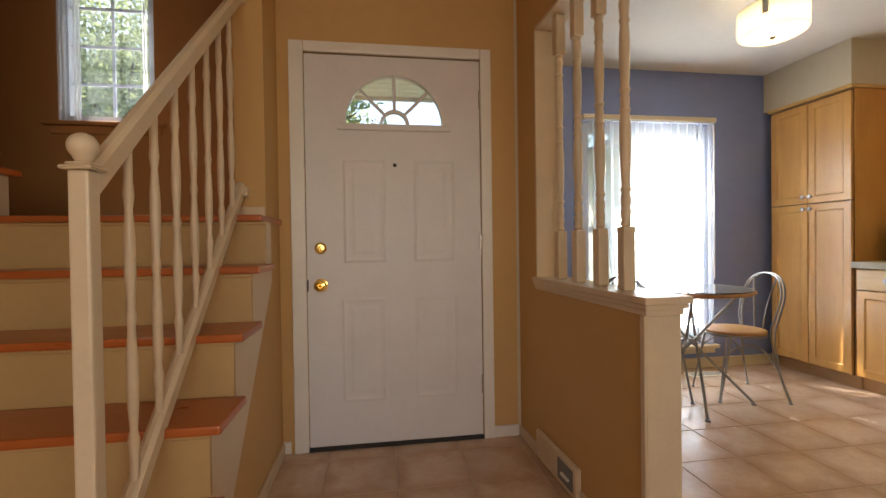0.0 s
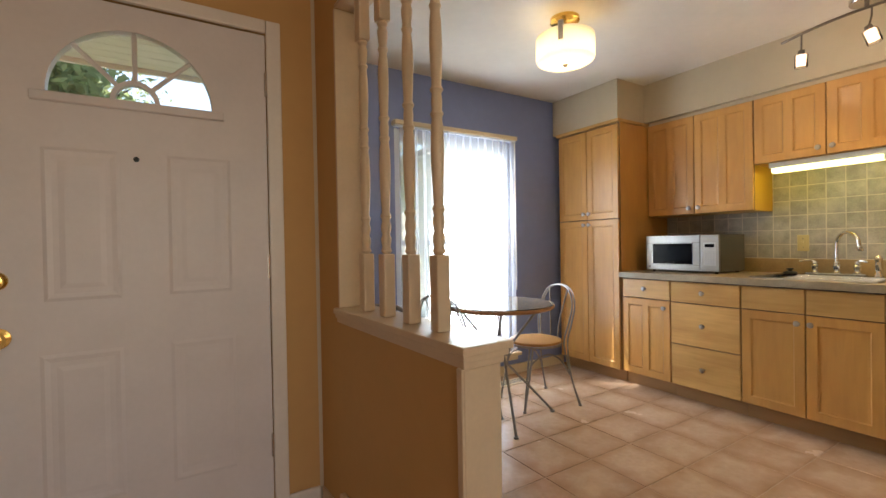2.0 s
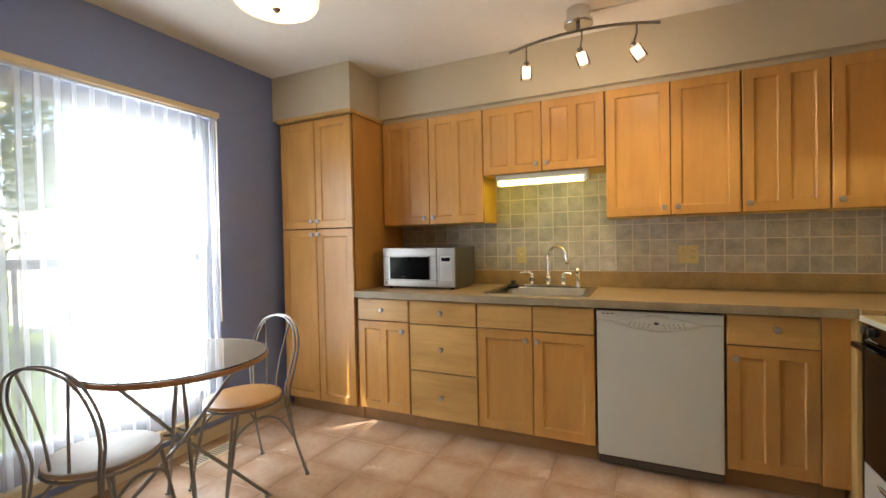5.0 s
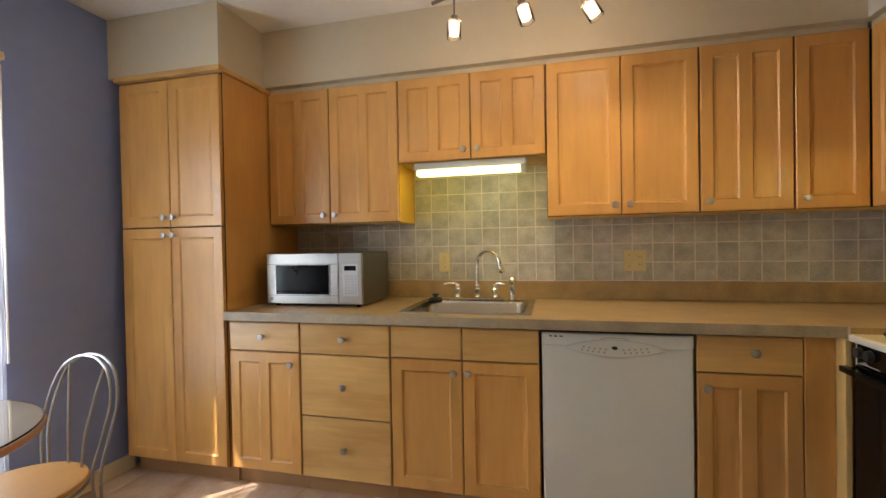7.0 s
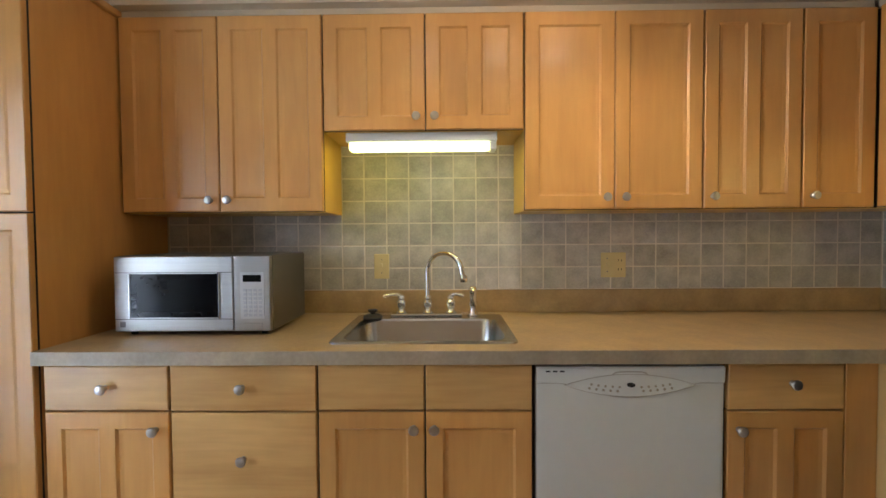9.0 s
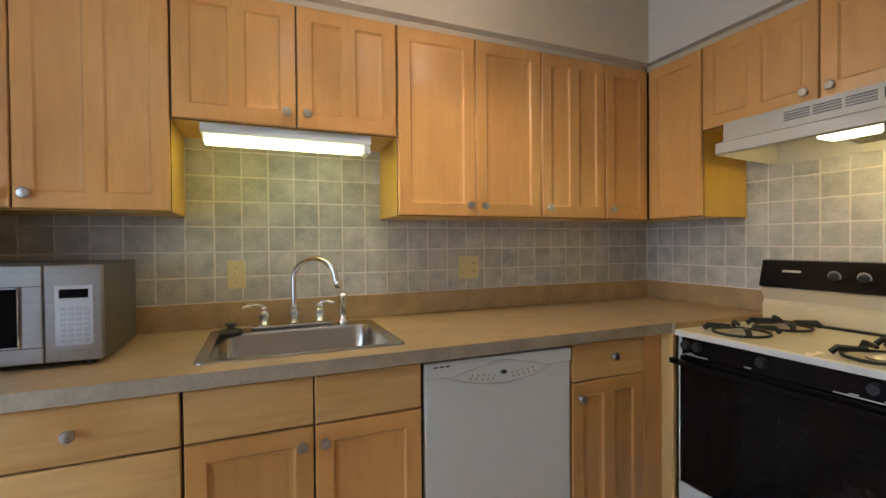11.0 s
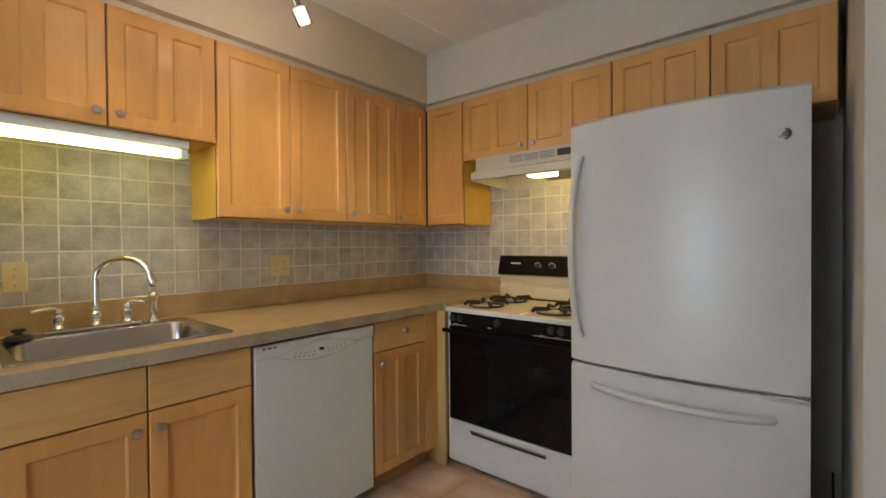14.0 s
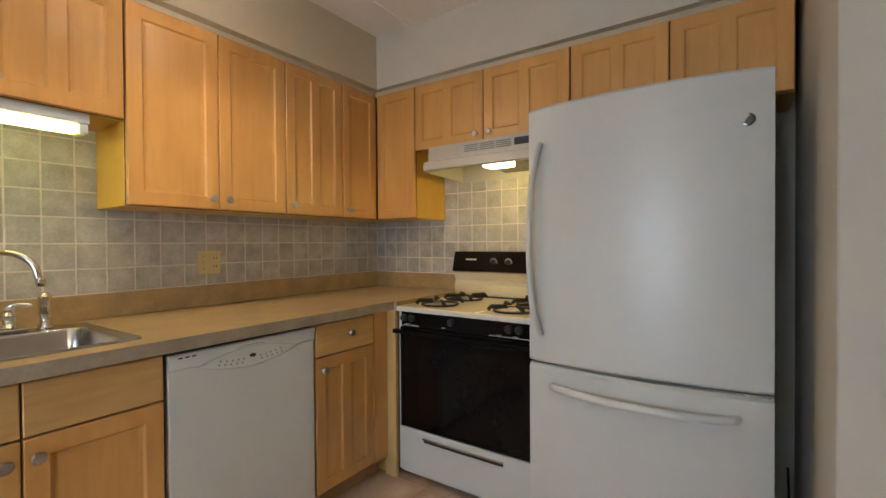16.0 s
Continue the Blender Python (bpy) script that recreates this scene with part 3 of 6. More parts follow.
def door_leaf():
    """The slab, with a half-round hole for the fanlight."""
    bm = bmesh.new()
    x0, x1, z0, z1, r = DX0 + 0.006, DX1 - 0.006, 0.018, DZ - 0.006, FR
    seg = 24
    loop = [(FCX + r * math.cos(math.pi * i / seg), FZ + r * math.sin(math.pi * i / seg)) for i in range(seg + 1)]
    for y in (FY, FY + 0.045):
        V = lambda x, z: bm.verts.new((x, y, z))
        arc = [V(*p) for p in loop]
        a, b, c, d, e, f = V(x0, z0), V(x1, z0), V(x1, FZ), V(x1, z1), V(x0, z1), V(x0, FZ)
        top = [V(FCX + r * math.cos(math.pi * i / seg), z1) for i in range(seg + 1)]
        bm.faces.new([a, b, c, arc[0], arc[-1], f])
        for i in range(seg):
            bm.faces.new((arc[i], top[i], top[i + 1], arc[i + 1]))
        bm.faces.new((c, d, top[0], arc[0]))
        bm.faces.new((f, arc[-1], top[-1], e))
    for x in (x0, x1):
        bm.faces.new([bm.verts.new(p) for p in ((x, FY, z0), (x, FY, z1), (x, FY + 0.045, z1), (x, FY + 0.045, z0))])
    return bm


leaf = part("leaf", door_leaf(), M_DOOR, front_door)
for px0, px1, pz0, pz1 in ((0.075, 0.298, 0.985, 1.53), (0.448, 0.672, 0.985, 1.53), (0.060, 0.298, 0.245, 0.80), (0.448, 0.680, 0.245, 0.80)):
    bm = bmesh.new()
    levels = [(0, FY - 0.0005), (0.012, FY - 0.0035), (0.028, FY - 0.001), (0.045, FY - 0.001), (0.062, FY - 0.003)]
    rows = [[bm.verts.new(p) for p in ((px0 + i, y, pz0 + i), (px1 - i, y, pz0 + i), (px1 - i, y, pz1 - i), (px0 + i, y, pz1 - i))] for i, y in levels]
    for p, q in zip(rows, rows[1:]):
        for j in range(4):
            bm.faces.new((p[j], p[(j + 1) % 4], q[(j + 1) % 4], q[j]))
    bm.faces.new(rows[-1])
    part("panel", bm, M_DOOR, front_door)
fan = part("fanlight", ring(FR - 0.004, FR + 0.036, FY - 0.014, FY + 0.03, FCX, FZ), M_DOOR, front_door, "half-round fanlight with sunburst bars")
part("sill_bar", B((FCX - FR - 0.04, FCX + FR + 0.04, FY - 0.016, FY + 0.03, FZ - 0.034, FZ), bevel=0.004), M_DOOR, fan)
part("hub_ring", ring(0.062, 0.078, FY - 0.01, FY + 0.025, FCX, FZ), M_DOOR, fan)
for a in (45, 90, 135):
    c, s = math.cos(radians(a)), math.sin(radians(a))
    part("sunburst_bar", tube([(FCX + 0.076 * c, FY + 0.005, FZ + 0.076 * s), (FCX + FR * c, FY + 0.005, FZ + FR * s)], 0.009, 6), M_DOOR, fan)
pane = ring(0.001, FR - 0.003, FY + 0.012, FY + 0.016, FCX, FZ)
pane = part("pane", pane, M_PANE, fan, "clear half-round pane")
pane.visible_shadow = False
for z, rr in ((0.872, 0.03), (1.065, 0.024)):
    mk = Matrix.Translation((-0.044, FY, z)) @ Matrix.Rotation(radians(90), 4, "X")
    if rr > 0.027:
        knob = part("door_knob", lathe([(0.035, 0.0), (0.035, 0.006), (0.014, 0.012), (0.013, 0.03), (0.027, 0.038), (0.032, 0.052), (0.026, 0.066), (0.012, 0.07), (0.008, 0.066)], mk, 28), M_BRASS, front_door, "polished brass door knob", True)
    else:
        part("deadbolt", lathe([(0.031, 0.0), (0.030, 0.008), (0.022, 0.014), (0.020, 0.02), (0.004, 0.021)], mk, 28), M_BRASS, front_door, "polished brass deadbolt", True)
        part("thumb_turn", B((-0.048, -0.040, FY - 0.038, FY - 0.02, z - 0.014, z + 0.014), bevel=0.003), M_BRASS, front_door)
part("peephole", lathe([(0.010, 0), (0.009, 0.005), (0.005, 0.006)], Matrix.Translation((0.350, FY, 1.506)) @ Matrix.Rotation(radians(90), 4, "X"), 16), M_IRON, front_door, "dark peephole", True)
part("latch_plate", B((DX0 + 0.004, DX0 + 0.012, FY - 0.003, FY + 0.002, 0.84, 0.90)), M_IRON, front_door)
for z in (0.25, 1.03, 1.82):
    bm = B((DX1 - 0.012, DX1 - 0.004, FY - 0.003, FY, z, z + 0.10))
    cyl(bm, 0.006, z, z + 0.1, Matrix.Translation((DX1 - 0.005, FY - 0.006, 0)), 10)
    part("hinge", bm, M_NICKEL, front_door)

# ---- stairs ----
TX0, TX1 = -1.5, -0.255
NOSE, RISE, Z6, GO = 2.02, 0.2105, 1.216, 0.2235
stairs = thing("staircase", "wooden stairs with red-brown treads and cream risers", "stairs", (-0.9, 0.9, 0))
for i in range(6):
    z = Z6 - RISE * (5 - i)
    y = NOSE - GO * (5 - i)
    back = 3.10 if i == 5 else y + GO + 0.03
    part("tread", B((TX0, -0.19 if i < 5 else -0.235, y, back, z - 0.028, z), bevel=0.008, seg=2), M_TREAD, stairs, "red-brown varnished oak tread")
    zb = 0 if i == 0 else z - RISE
    part("riser", B((TX0, -0.229, y + 0.028, y + 0.043, zb, z - 0.0285)), M_RISER, stairs)
    part("scotia", B((TX0, -0.222, y + 0.018, y + 0.0275, z - 0.042, z - 0.0285), bevel=0.003), M_RISER, stairs)
side = setting("wall_stair_side", B(*[(-0.256, -0.25, NOSE - GO * (5 - i) + 0.05, NOSE - GO * (4 - i) + 0.05 if i < 5 else 2.16, 0, Z6 - RISE * (5 - i) - 0.03) for i in range(6)]), M_TAN, "tan painted stair side", "wall")
upper = thing("upper_flight", "first step of the upper stairs with red-brown tread", "stairs", (-2.1, 2.12, Z6))
UZ = Z6 + RISE
part("tread", B((-2.9, -1.288, 2.003, 2.245, UZ - 0.028, UZ), bevel=0.008, seg=2), M_TREAD, upper)
part("riser", B((-2.9, -1.337, 2.205, 2.217, Z6 + 0.001, UZ - 0.0285)), M_TRIM, upper)
part("side_panel", B((-1.336, -1.322, 2.003, 2.217, Z6 + 0.001, UZ - 0.0285)), M_TRIM, upper)
# cream stringer along the open side: stepped above, one straight sloping edge below
bm = bmesh.new()
below, above = [], []
for i in range(6):
    y0 = NOSE - GO * (5 - i) + 0.0435
    y1 = y0 + GO if i < 5 else 2.158
    zt = Z6 - RISE * (5 - i) - 0.029
    below.append((y0, min(zt - 0.01, max(0.002, 0.534 + 1.12 * (y0 - 1.816)))))
    above += [(y0, zt), (y1, zt)]
below.append((2.158, min(above[-1][1] - 0.01, 0.534 + 1.12 * (2.158 - 1.816))))
profile = below + above[::-1]
a = [[bm.verts.new((x, y, z)) for y, z in profile] for x in (-0.2495, -0.2295)]
for j in range(len(profile)):
    k = (j + 1) % len(profile)
    bm.faces.new((a[0][j], a[0][k], a[1][k], a[1][j]))
bm.faces.new(a[0][::-1])
bm.faces.new(a[1])
part("stringer", bm, M_TRIM, stairs, "cream painted side stringer")
skirt = setting("baseboard_landing", B((-0.385, -0.251, 2.147, 2.159, Z6, Z6 + 0.045), (-1.45, -0.39, 3.087, 3.099, Z6, Z6 + 0.05), bevel=0.003), M_TRIM, "cream painted landing baseboard", "baseboard")

RX = -0.352


def rail_z(y, low):
    return 0.515 + 0.941 * (y - 1.27) if low else 1.242 + 0.925 * (y - 1.11)


railing = thing("stair_railing", "cream painted stair railing with turned newel and balusters", "railing", (RX, 1.07, 0.16))
part("newel_post", B((RX - 0.020, RX + 0.020, 1.050, 1.090, 0.163, 1.243), bevel=0.006, seg=2), M_TRIM, railing)
part("newel_cap", B((RX - 0.032, RX + 0.032, 1.038, 1.102, 1.2435, 1.252), (RX - 0.024, RX + 0.024, 1.046, 1.094, 1.2525, 1.259), bevel=0.004), M_TRIM, railing)
part("newel_ball", lathe([(0.02, 1.259), (0.013, 1.263), (0.018, 1.268)] + [(0.028 * math.cos(radians(a)), 1.294 + 0.028 * math.sin(radians(a))) for a in range(-45, 91, 9)], Matrix.Translation((RX, 1.07, 0)), 28), M_TRIM, railing, smooth=True)


def sloped(y0, y1, low, w, h):
    bm = bmesh.new()
    c = 0.012
    prof = [(-w, -h + c), (-w + c, -h), (w - c, -h), (w, -h + c), (w, h - c), (w - c, h), (-w + c, h), (-w, h - c)]
    rows = [[bm.verts.new((RX + u, y, rail_z(y, low) + v)) for u, v in prof] for y in (y0, y1)]
    for j in range(8):
        bm.faces.new((rows[0][j], rows[0][(j + 1) % 8], rows[1][(j + 1) % 8], rows[1][j]))
    bm.faces.new(rows[0])
    bm.faces.new(rows[1][::-1])
    return bm


part("handrail", sloped(1.085, 2.14, False, 0.019, 0.038), M_TRIM, railing)
part("bottom_rail", sloped(1.095, 2.14, True, 0.018, 0.036), M_TRIM, railing)
for low in (False, True):
    part("wall_bracket", B((RX - 0.02, RX + 0.035, 2.12, 2.158, rail_z(2.14, low) - 0.03, rail_z(2.14, low) + 0.015), bevel=0.006), M_TRIM, railing)
for i in range(7):
    y = 1.235 + 0.131 * i
    z0, z1 = rail_z(y, True) + 0.01, rail_z(y, False) - 0.03
    hh = z1 - z0
    prof = [(0.012, 0), (0.012, 0.1 * hh), (0.015, 0.14 * hh), (0.010, 0.17 * hh), (0.0145, 0.24 * hh), (0.0155, 0.36 * hh), (0.0105, 0.47 * hh), (0.0145, 0.5 * hh), (0.0105, 0.53 * hh), (0.0155, 0.64 * hh), (0.0145, 0.74 * hh), (0.010, 0.82 * hh), (0.015, 0.86 * hh), (0.012, 0.9 * hh), (0.012, hh)]
    part("baluster", lathe([(r * 0.86, v) for r, v in prof], Matrix.Translation((RX, y, z0)), 12), M_TRIM, railing, smooth=True)

# ---- landing window ----


def window_unit(name, label, x0, x1, z0, z1, y, rails, bars, cols, s=0.045, top=0.045, bot=0.05, col_top=None):
    w = thing(name, label, "window", ((x0 + x1) / 2, y, z0), kind="structure")
    fr = part("window_frame", B((x0, x0 + s * 0.5, y, y + 0.09, z0, z1), (x0 + s * 0.5, x0 + s, y + 0.014, y + 0.09, z0, z1), (x1 - s * 0.5, x1, y, y + 0.09, z0, z1), (x1 - s, x1 - s * 0.5, y + 0.014, y + 0.09, z0, z1), (x0 + s, x1 - s, y + 0.006, y + 0.09, z0, z0 + bot), (x0 + s, x1 - s, y + 0.02, y + 0.09, z1 - top, z1 - top * 0.5), (x0 + s, x1 - s, y + 0.006, y + 0.09, z1 - top * 0.5, z1)), M_VINYL, w)
    for z in rails:
        part("meeting_rail", B((x0 + s + 0.001, x1 - s - 0.001, y + 0.02, y + 0.07, z - 0.025, z + 0.025), bevel=0.004), M_VINYL, w)
    for z in bars:
        part("muntin", B((x0 + s + 0.001, x1 - s - 0.001, y + 0.04, y + 0.052, z - 0.008, z + 0.008)), M_VINYL, w)
    for x in cols:
        part("muntin", B((x - 0.008, x + 0.008, y + 0.0525, y + 0.064, z0 + bot, col_top or z1 - top)), M_VINYL, w)
    g = part("pane", B((x0 + s + 0.001, x1 - s - 0.001, y + 0.0655, y + 0.0695, z0 + bot + 0.001, z1 - top - 0.001)), M_PANE, w, "clear glass pane")
    g.visible_shadow = False
    return w


win1 = window_unit("window_1", "white vinyl window with grid bars over the landing", LWX0, LWX1, LWZ0, LWZ1, 3.115, (), (2.12, 2.36, 2.60), (-1.40,))
part("window_sill", B((LWX0 - 0.07, LWX1 + 0.07, 3.05, 3.099, LWZ0 - 0.02, LWZ0 + 0.005), (LWX0 - 0.04, LWX1 + 0.04, 3.08, 3.099, LWZ0 - 0.07, LWZ0 - 0.0205), bevel=0.004), M_BROWN, win1, "russet brown sill")
curtain = thing("sheer_curtain", "sheer white curtain strips at the landing window", "curtain", (-1.6, 3.07, 2.8))
for x, w in ((-1.64, 0.05), (-1.555, 0.045), (-1.17, 0.03)):
    bm = bmesh.new()
    cols = [[bm.verts.new((x + w * (k / 6 - 0.5), 3.075 + 0.006 * math.sin(k * 1.7), z)) for z in (LWZ0 + 0.01, LWZ1)] for k in range(7)]
    for a, b in zip(cols, cols[1:]):
        bm.faces.new((a[0], b[0], b[1], a[1]))
    bmesh.ops.solidify(bm, geom=bm.faces[:], thickness=0.001)
    part("strip", bm, M_SHEER, curtain)
# full-width sheet added beside the strips to imitate bluish haze in the window
bm = bmesh.new()
cols = [[bm.verts.new((LWX0 + (LWX1 - LWX0) * k / 24, 3.085 + 0.004 * math.sin(k * 1.3), z)) for z in (LWZ0 + 0.01, LWZ1)] for k in range(25)]
for a, b in zip(cols, cols[1:]):
    bm.faces.new((a[0], b[0], b[1], a[1]))
bmesh.ops.solidify(bm, geom=bm.faces[:], thickness=0.001)
part("voile_panel", bm, M_HAZEVOILE, curtain, "thin see-through voile")
# ---- kitchen window, its sill, rail and sheer vanes ----
win2 = window_unit("window_2", "tall white vinyl kitchen window with grid bars", WX0, WX1, WZ0, WZ1, N_IN + 0.015, (1.177,), (0.62, 0.864), (2.075, 2.28, 2.485, 2.69, 2.895), 0.068, 0.085, 0.13, 1.15)
part("window_sill", B((WX0 - 0.05, WX1 + 0.05, N_IN - 0.055, N_IN + 0.014, WZ0 - 0.03, WZ0 - 0.002), (WX0 - 0.03, WX1 + 0.03, N_IN - 0.02, N_IN - 0.001, WZ0 - 0.075, WZ0 - 0.0305), bevel=0.004), M_RAILWOOD, win2, "cream wooden window sill")


def vane(x, z0, z1, w, y, tilt, name="vane"):
    bm = bmesh.new()
    n = 9
    c, s = math.cos(radians(tilt)), math.sin(radians(tilt))
    cols = []
    for i in range(n):
        u = (i / (n - 1) - 0.5) * w
        d = 0.008 * math.sin(6.0 * u / w + x * 7)
        cols.append([bm.verts.new((x + u * c, y + u * s + d, z)) for z in (z0, z1)])
    for a, b in zip(cols, cols[1:]):
        bm.faces.new((a[0], b[0], b[1], a[1]))
    bmesh.ops.solidify(bm, geom=bm.faces[:], thickness=0.0012)
    return bm


blinds = thing("vertical_blinds", "sheer white vertical window blinds on a cream rail", "blinds", (2.48, N_IN - 0.04, 2.1))
part("headrail", B((1.876, 3.056, N_IN - 0.075, N_IN - 0.002, 2.060, 2.094), bevel=0.004), M_RAILWOOD, blinds)
part("track", B((1.885, 3.048, N_IN - 0.06, N_IN - 0.015, 2.05, 2.0595)), M_VINYL, blinds)
rnd = random.Random(5)
part("voile_panel", vane(2.41, 0.205, 2.052, 0.96, N_IN - 0.03, 0), M_VOILE, blinds, "thin see-through voile")
for i in range(13):
    x = 1.985 + 0.074 * i
    part("vane", vane(x, 0.205, 2.052, 0.036 if i == 0 else rnd.uniform(0.014, 0.03), N_IN - 0.042 - 0.006 * (i % 2), rnd.uniform(-9, 9)), M_SHEER, blinds)
for x in (2.915, 2.938, 3.004, 3.022, 3.036):
    part("vane", vane(x, 0.205, 2.052, 0.04, N_IN - 0.042, 40), M_SHEER, blinds)
part("wand", tube([(3.062, N_IN - 0.03, 2.05), (3.064, N_IN - 0.028, 0.75)], 0.005, 8), M_WHITE, blinds)

# ---- kitchen cabinets ----
FX, UX, US = 3.59, 3.955, -0.27


def knob_at(p, direction, parent):
    """A small round cabinet knob; direction 'x' faces -x, 'y' faces +y."""
    turn = Matrix.Rotation(radians(-90), 4, "Y") if direction == "x" else Matrix.Rotation(radians(-90), 4, "X")
    return part("knob", lathe([(0.009, 0), (0.0065, 0.006), (0.0065, 0.012), (0.0145, 0.017), (0.017, 0.022), (0.014, 0.027), (0.004, 0.029)], Matrix.Translation(p) @ turn, 16), M_KNOB, parent, "satin nickel knob", True)


def door_front(name, a0, a1, z0, z1, face, direction, parent, style, mat_up=None):
    """A framed door (one or two sunk panels) or a plain slab drawer front; a is y for 'x' faces and x for 'y' faces. It lies between face and face + 20 mm behind."""
    g = 0.0015
    a0, a1, z0, z1 = a0 + g, a1 - g, z0 + g, z1 - g
    fw = 0.052
    bm = bmesh.new()

    def sunk(p0, p1, q0, q1):
        levels = [(0.0, 0.0), (0.007, 0.007), (0.02, 0.0085)]
        rows = [[bm.verts.new(v) for v in ((p0 + i, d, q0 + i), (p1 - i, d, q0 + i), (p1 - i, d, q1 - i), (p0 + i, d, q1 - i))] for i, d in levels]
        for r, s in zip(rows, rows[1:]):
            for j in range(4):
                bm.faces.new((r[j], r[(j + 1) % 4], s[(j + 1) % 4], s[j]))
        bm.faces.new(rows[-1])

    def flat(p0, p1, q0, q1):
        bm.faces.new([bm.verts.new(v) for v in ((p0, 0, q0), (p1, 0, q0), (p1, 0, q1), (p0, 0, q1))])

    e = 0.003
    if style == "slab":
        flat(a0 + e, a1 - e, z0 + e, z1 - e)
    else:
        cols = [(a0 + fw, a1 - fw)] if style == "one" else [(a0 + fw, (a0 + a1) / 2 - 0.026), ((a0 + a1) / 2 + 0.026, a1 - fw)]
        for p0, p1 in cols:
            sunk(p0, p1, z0 + fw, z1 - fw)
        edges = [a0 + e] + [v for c in cols for v in c] + [a1 - e]
        for i in range(0, len(edges), 2):
            flat(edges[i], edges[i + 1], z0 + fw, z1 - fw)
        flat(a0 + e, a1 - e, z0 + e, z0 + fw)
        flat(a0 + e, a1 - e, z1 - fw, z1 - e)
    outer = [[bm.verts.new((x, d, z)) for x, z in ((a0 + k, z0 + k), (a1 - k, z0 + k), (a1 - k, z1 - k), (a0 + k, z1 - k))] for k, d in ((e, 0), (0, e), (0, 0.019))]
    for r, s in zip(outer, outer[1:]):
        for j in range(4):
            bm.faces.new((r[j], r[(j + 1) % 4], s[(j + 1) % 4], s[j]))
    bm.faces.new(outer[-1][::-1])
    bmesh.ops.remove_doubles(bm, verts=bm.verts[:], dist=0.0002)
    # local (a, depth, z) into the world
    m = Matrix(((0, 1, 0, face), (1, 0, 0, 0), (0, 0, 1, 0), (0, 0, 0, 1))) if direction == "x" else Matrix(((1, 0, 0, 0), (0, -1, 0, face), (0, 0, 1, 0), (0, 0, 0, 1)))
    bm.transform(m)
    return part(name, bm, mat_up or (M_MAPLE_Y if style == "slab" else M_MAPLE), parent)


def cabinet(name, label, direction, a0, a1, z0, z1, face, back, fronts, kick=False, group="", hollow=False):
    """A cabinet: body with sides, and its fronts (name, a0, a1, z0, z1, style, knob position or None)."""
    f = face
    if direction == "x":
        at = ((f + back) / 2, (a0 + a1) / 2, 0 if kick else z0)
        body = (f + 0.0205, back, a0 + 0.0005, a1 - 0.0005, z0, z1)
        frame = [(f + 0.020, f + 0.0203, a0 + 0.001, a1 - 0.001, z0 + 0.002, z1 - 0.002)]
    else:
        at = ((a0 + a1) / 2, (f + back) / 2, 0 if kick else z0)
        body = (a0 + 0.0005, a1 - 0.0005, back, f - 0.0205, z0, z1)
        frame = [(a0 + 0.001, a1 - 0.001, f - 0.0203, f - 0.020, z0 + 0.002, z1 - 0.002)]
    c = thing(name, label, "cabinet", at, group)
    if hollow:
        x0, x1, y0, y1 = body[:4]
        boxes = [(x0, x1, y0, y0 + 0.018, z0, z1), (x0, x1, y1 - 0.018, y1, z0, z1), (x0, x0 + 0.018, y0 + 0.0185, y1 - 0.0185, z0, z1), (x1 - 0.01, x1, y0 + 0.0185, y1 - 0.0185, z0, z1), (x0 + 0.0185, x1 - 0.0105, y0 + 0.0185, y1 - 0.0185, z0, z0 + 0.018)]
        part("body", B(*boxes), M_MAPLE, c)
    else:
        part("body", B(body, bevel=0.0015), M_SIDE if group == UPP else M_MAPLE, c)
    part("shadow_gap", B(*frame), M_DARK, c, "dark gap between doors")
    if kick:
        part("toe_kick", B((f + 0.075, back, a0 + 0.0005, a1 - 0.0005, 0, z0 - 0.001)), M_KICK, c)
    for nm, p0, p1, q0, q1, style, kp in fronts:
        d = door_front(nm, p0, p1, q0, q1, face, direction, c, style)
        if kp:
            knob_at((face, kp[0], kp[1]) if direction == "x" else (kp[0], face, kp[1]), direction, d)
    return c


LOW, UPP = "base cabinets", "wall cabinets"
BK = E_IN - 0.012
pantry = cabinet("pantry_cabinet", "tall maple pantry cabinet with four doors", "x", 2.70, 3.352, 0.10, 2.14, 3.575, BK,
        [("door", 2.705, 3.025, 1.352, 2.13, "one", (2.998, 1.405)), ("door", 3.027, 3.348, 1.352, 2.13, "one", (3.055, 1.405)),
         ("door", 2.705, 3.025, 0.105, 1.349, "one", (2.998, 1.31)), ("door", 3.027, 3.348, 0.105, 1.349, "one", (3.055, 1.31))], True)
part("crown", B((3.555, BK, 2.685, 3.362, 2.1405, 2.167), bevel=0.004), M_MAPLE_Y, pantry)
cabinet("base_cabinet", "maple base cabinet with drawer above a door", "x", 2.285, 2.698, 0.10, 0.868, FX, BK,
        [("drawer", 2.287, 2.69, 0.715, 0.862, "slab", (2.49, 0.79)), ("door", 2.287, 2.69, 0.105, 0.712, "two", (2.33, 0.655))], True, LOW)
cabinet("drawer_cabinet", "maple base cabinet with three drawers", "x", 1.812, 2.284, 0.10, 0.868, FX, BK,
        [("drawer", 1.814, 2.282, 0.712, 0.862, "slab", (2.05, 0.79)), ("drawer", 1.814, 2.282, 0.408, 0.709, "slab", (2.05, 0.56)), ("drawer", 1.814, 2.282, 0.105, 0.405, "slab", (2.05, 0.255))], True, LOW)
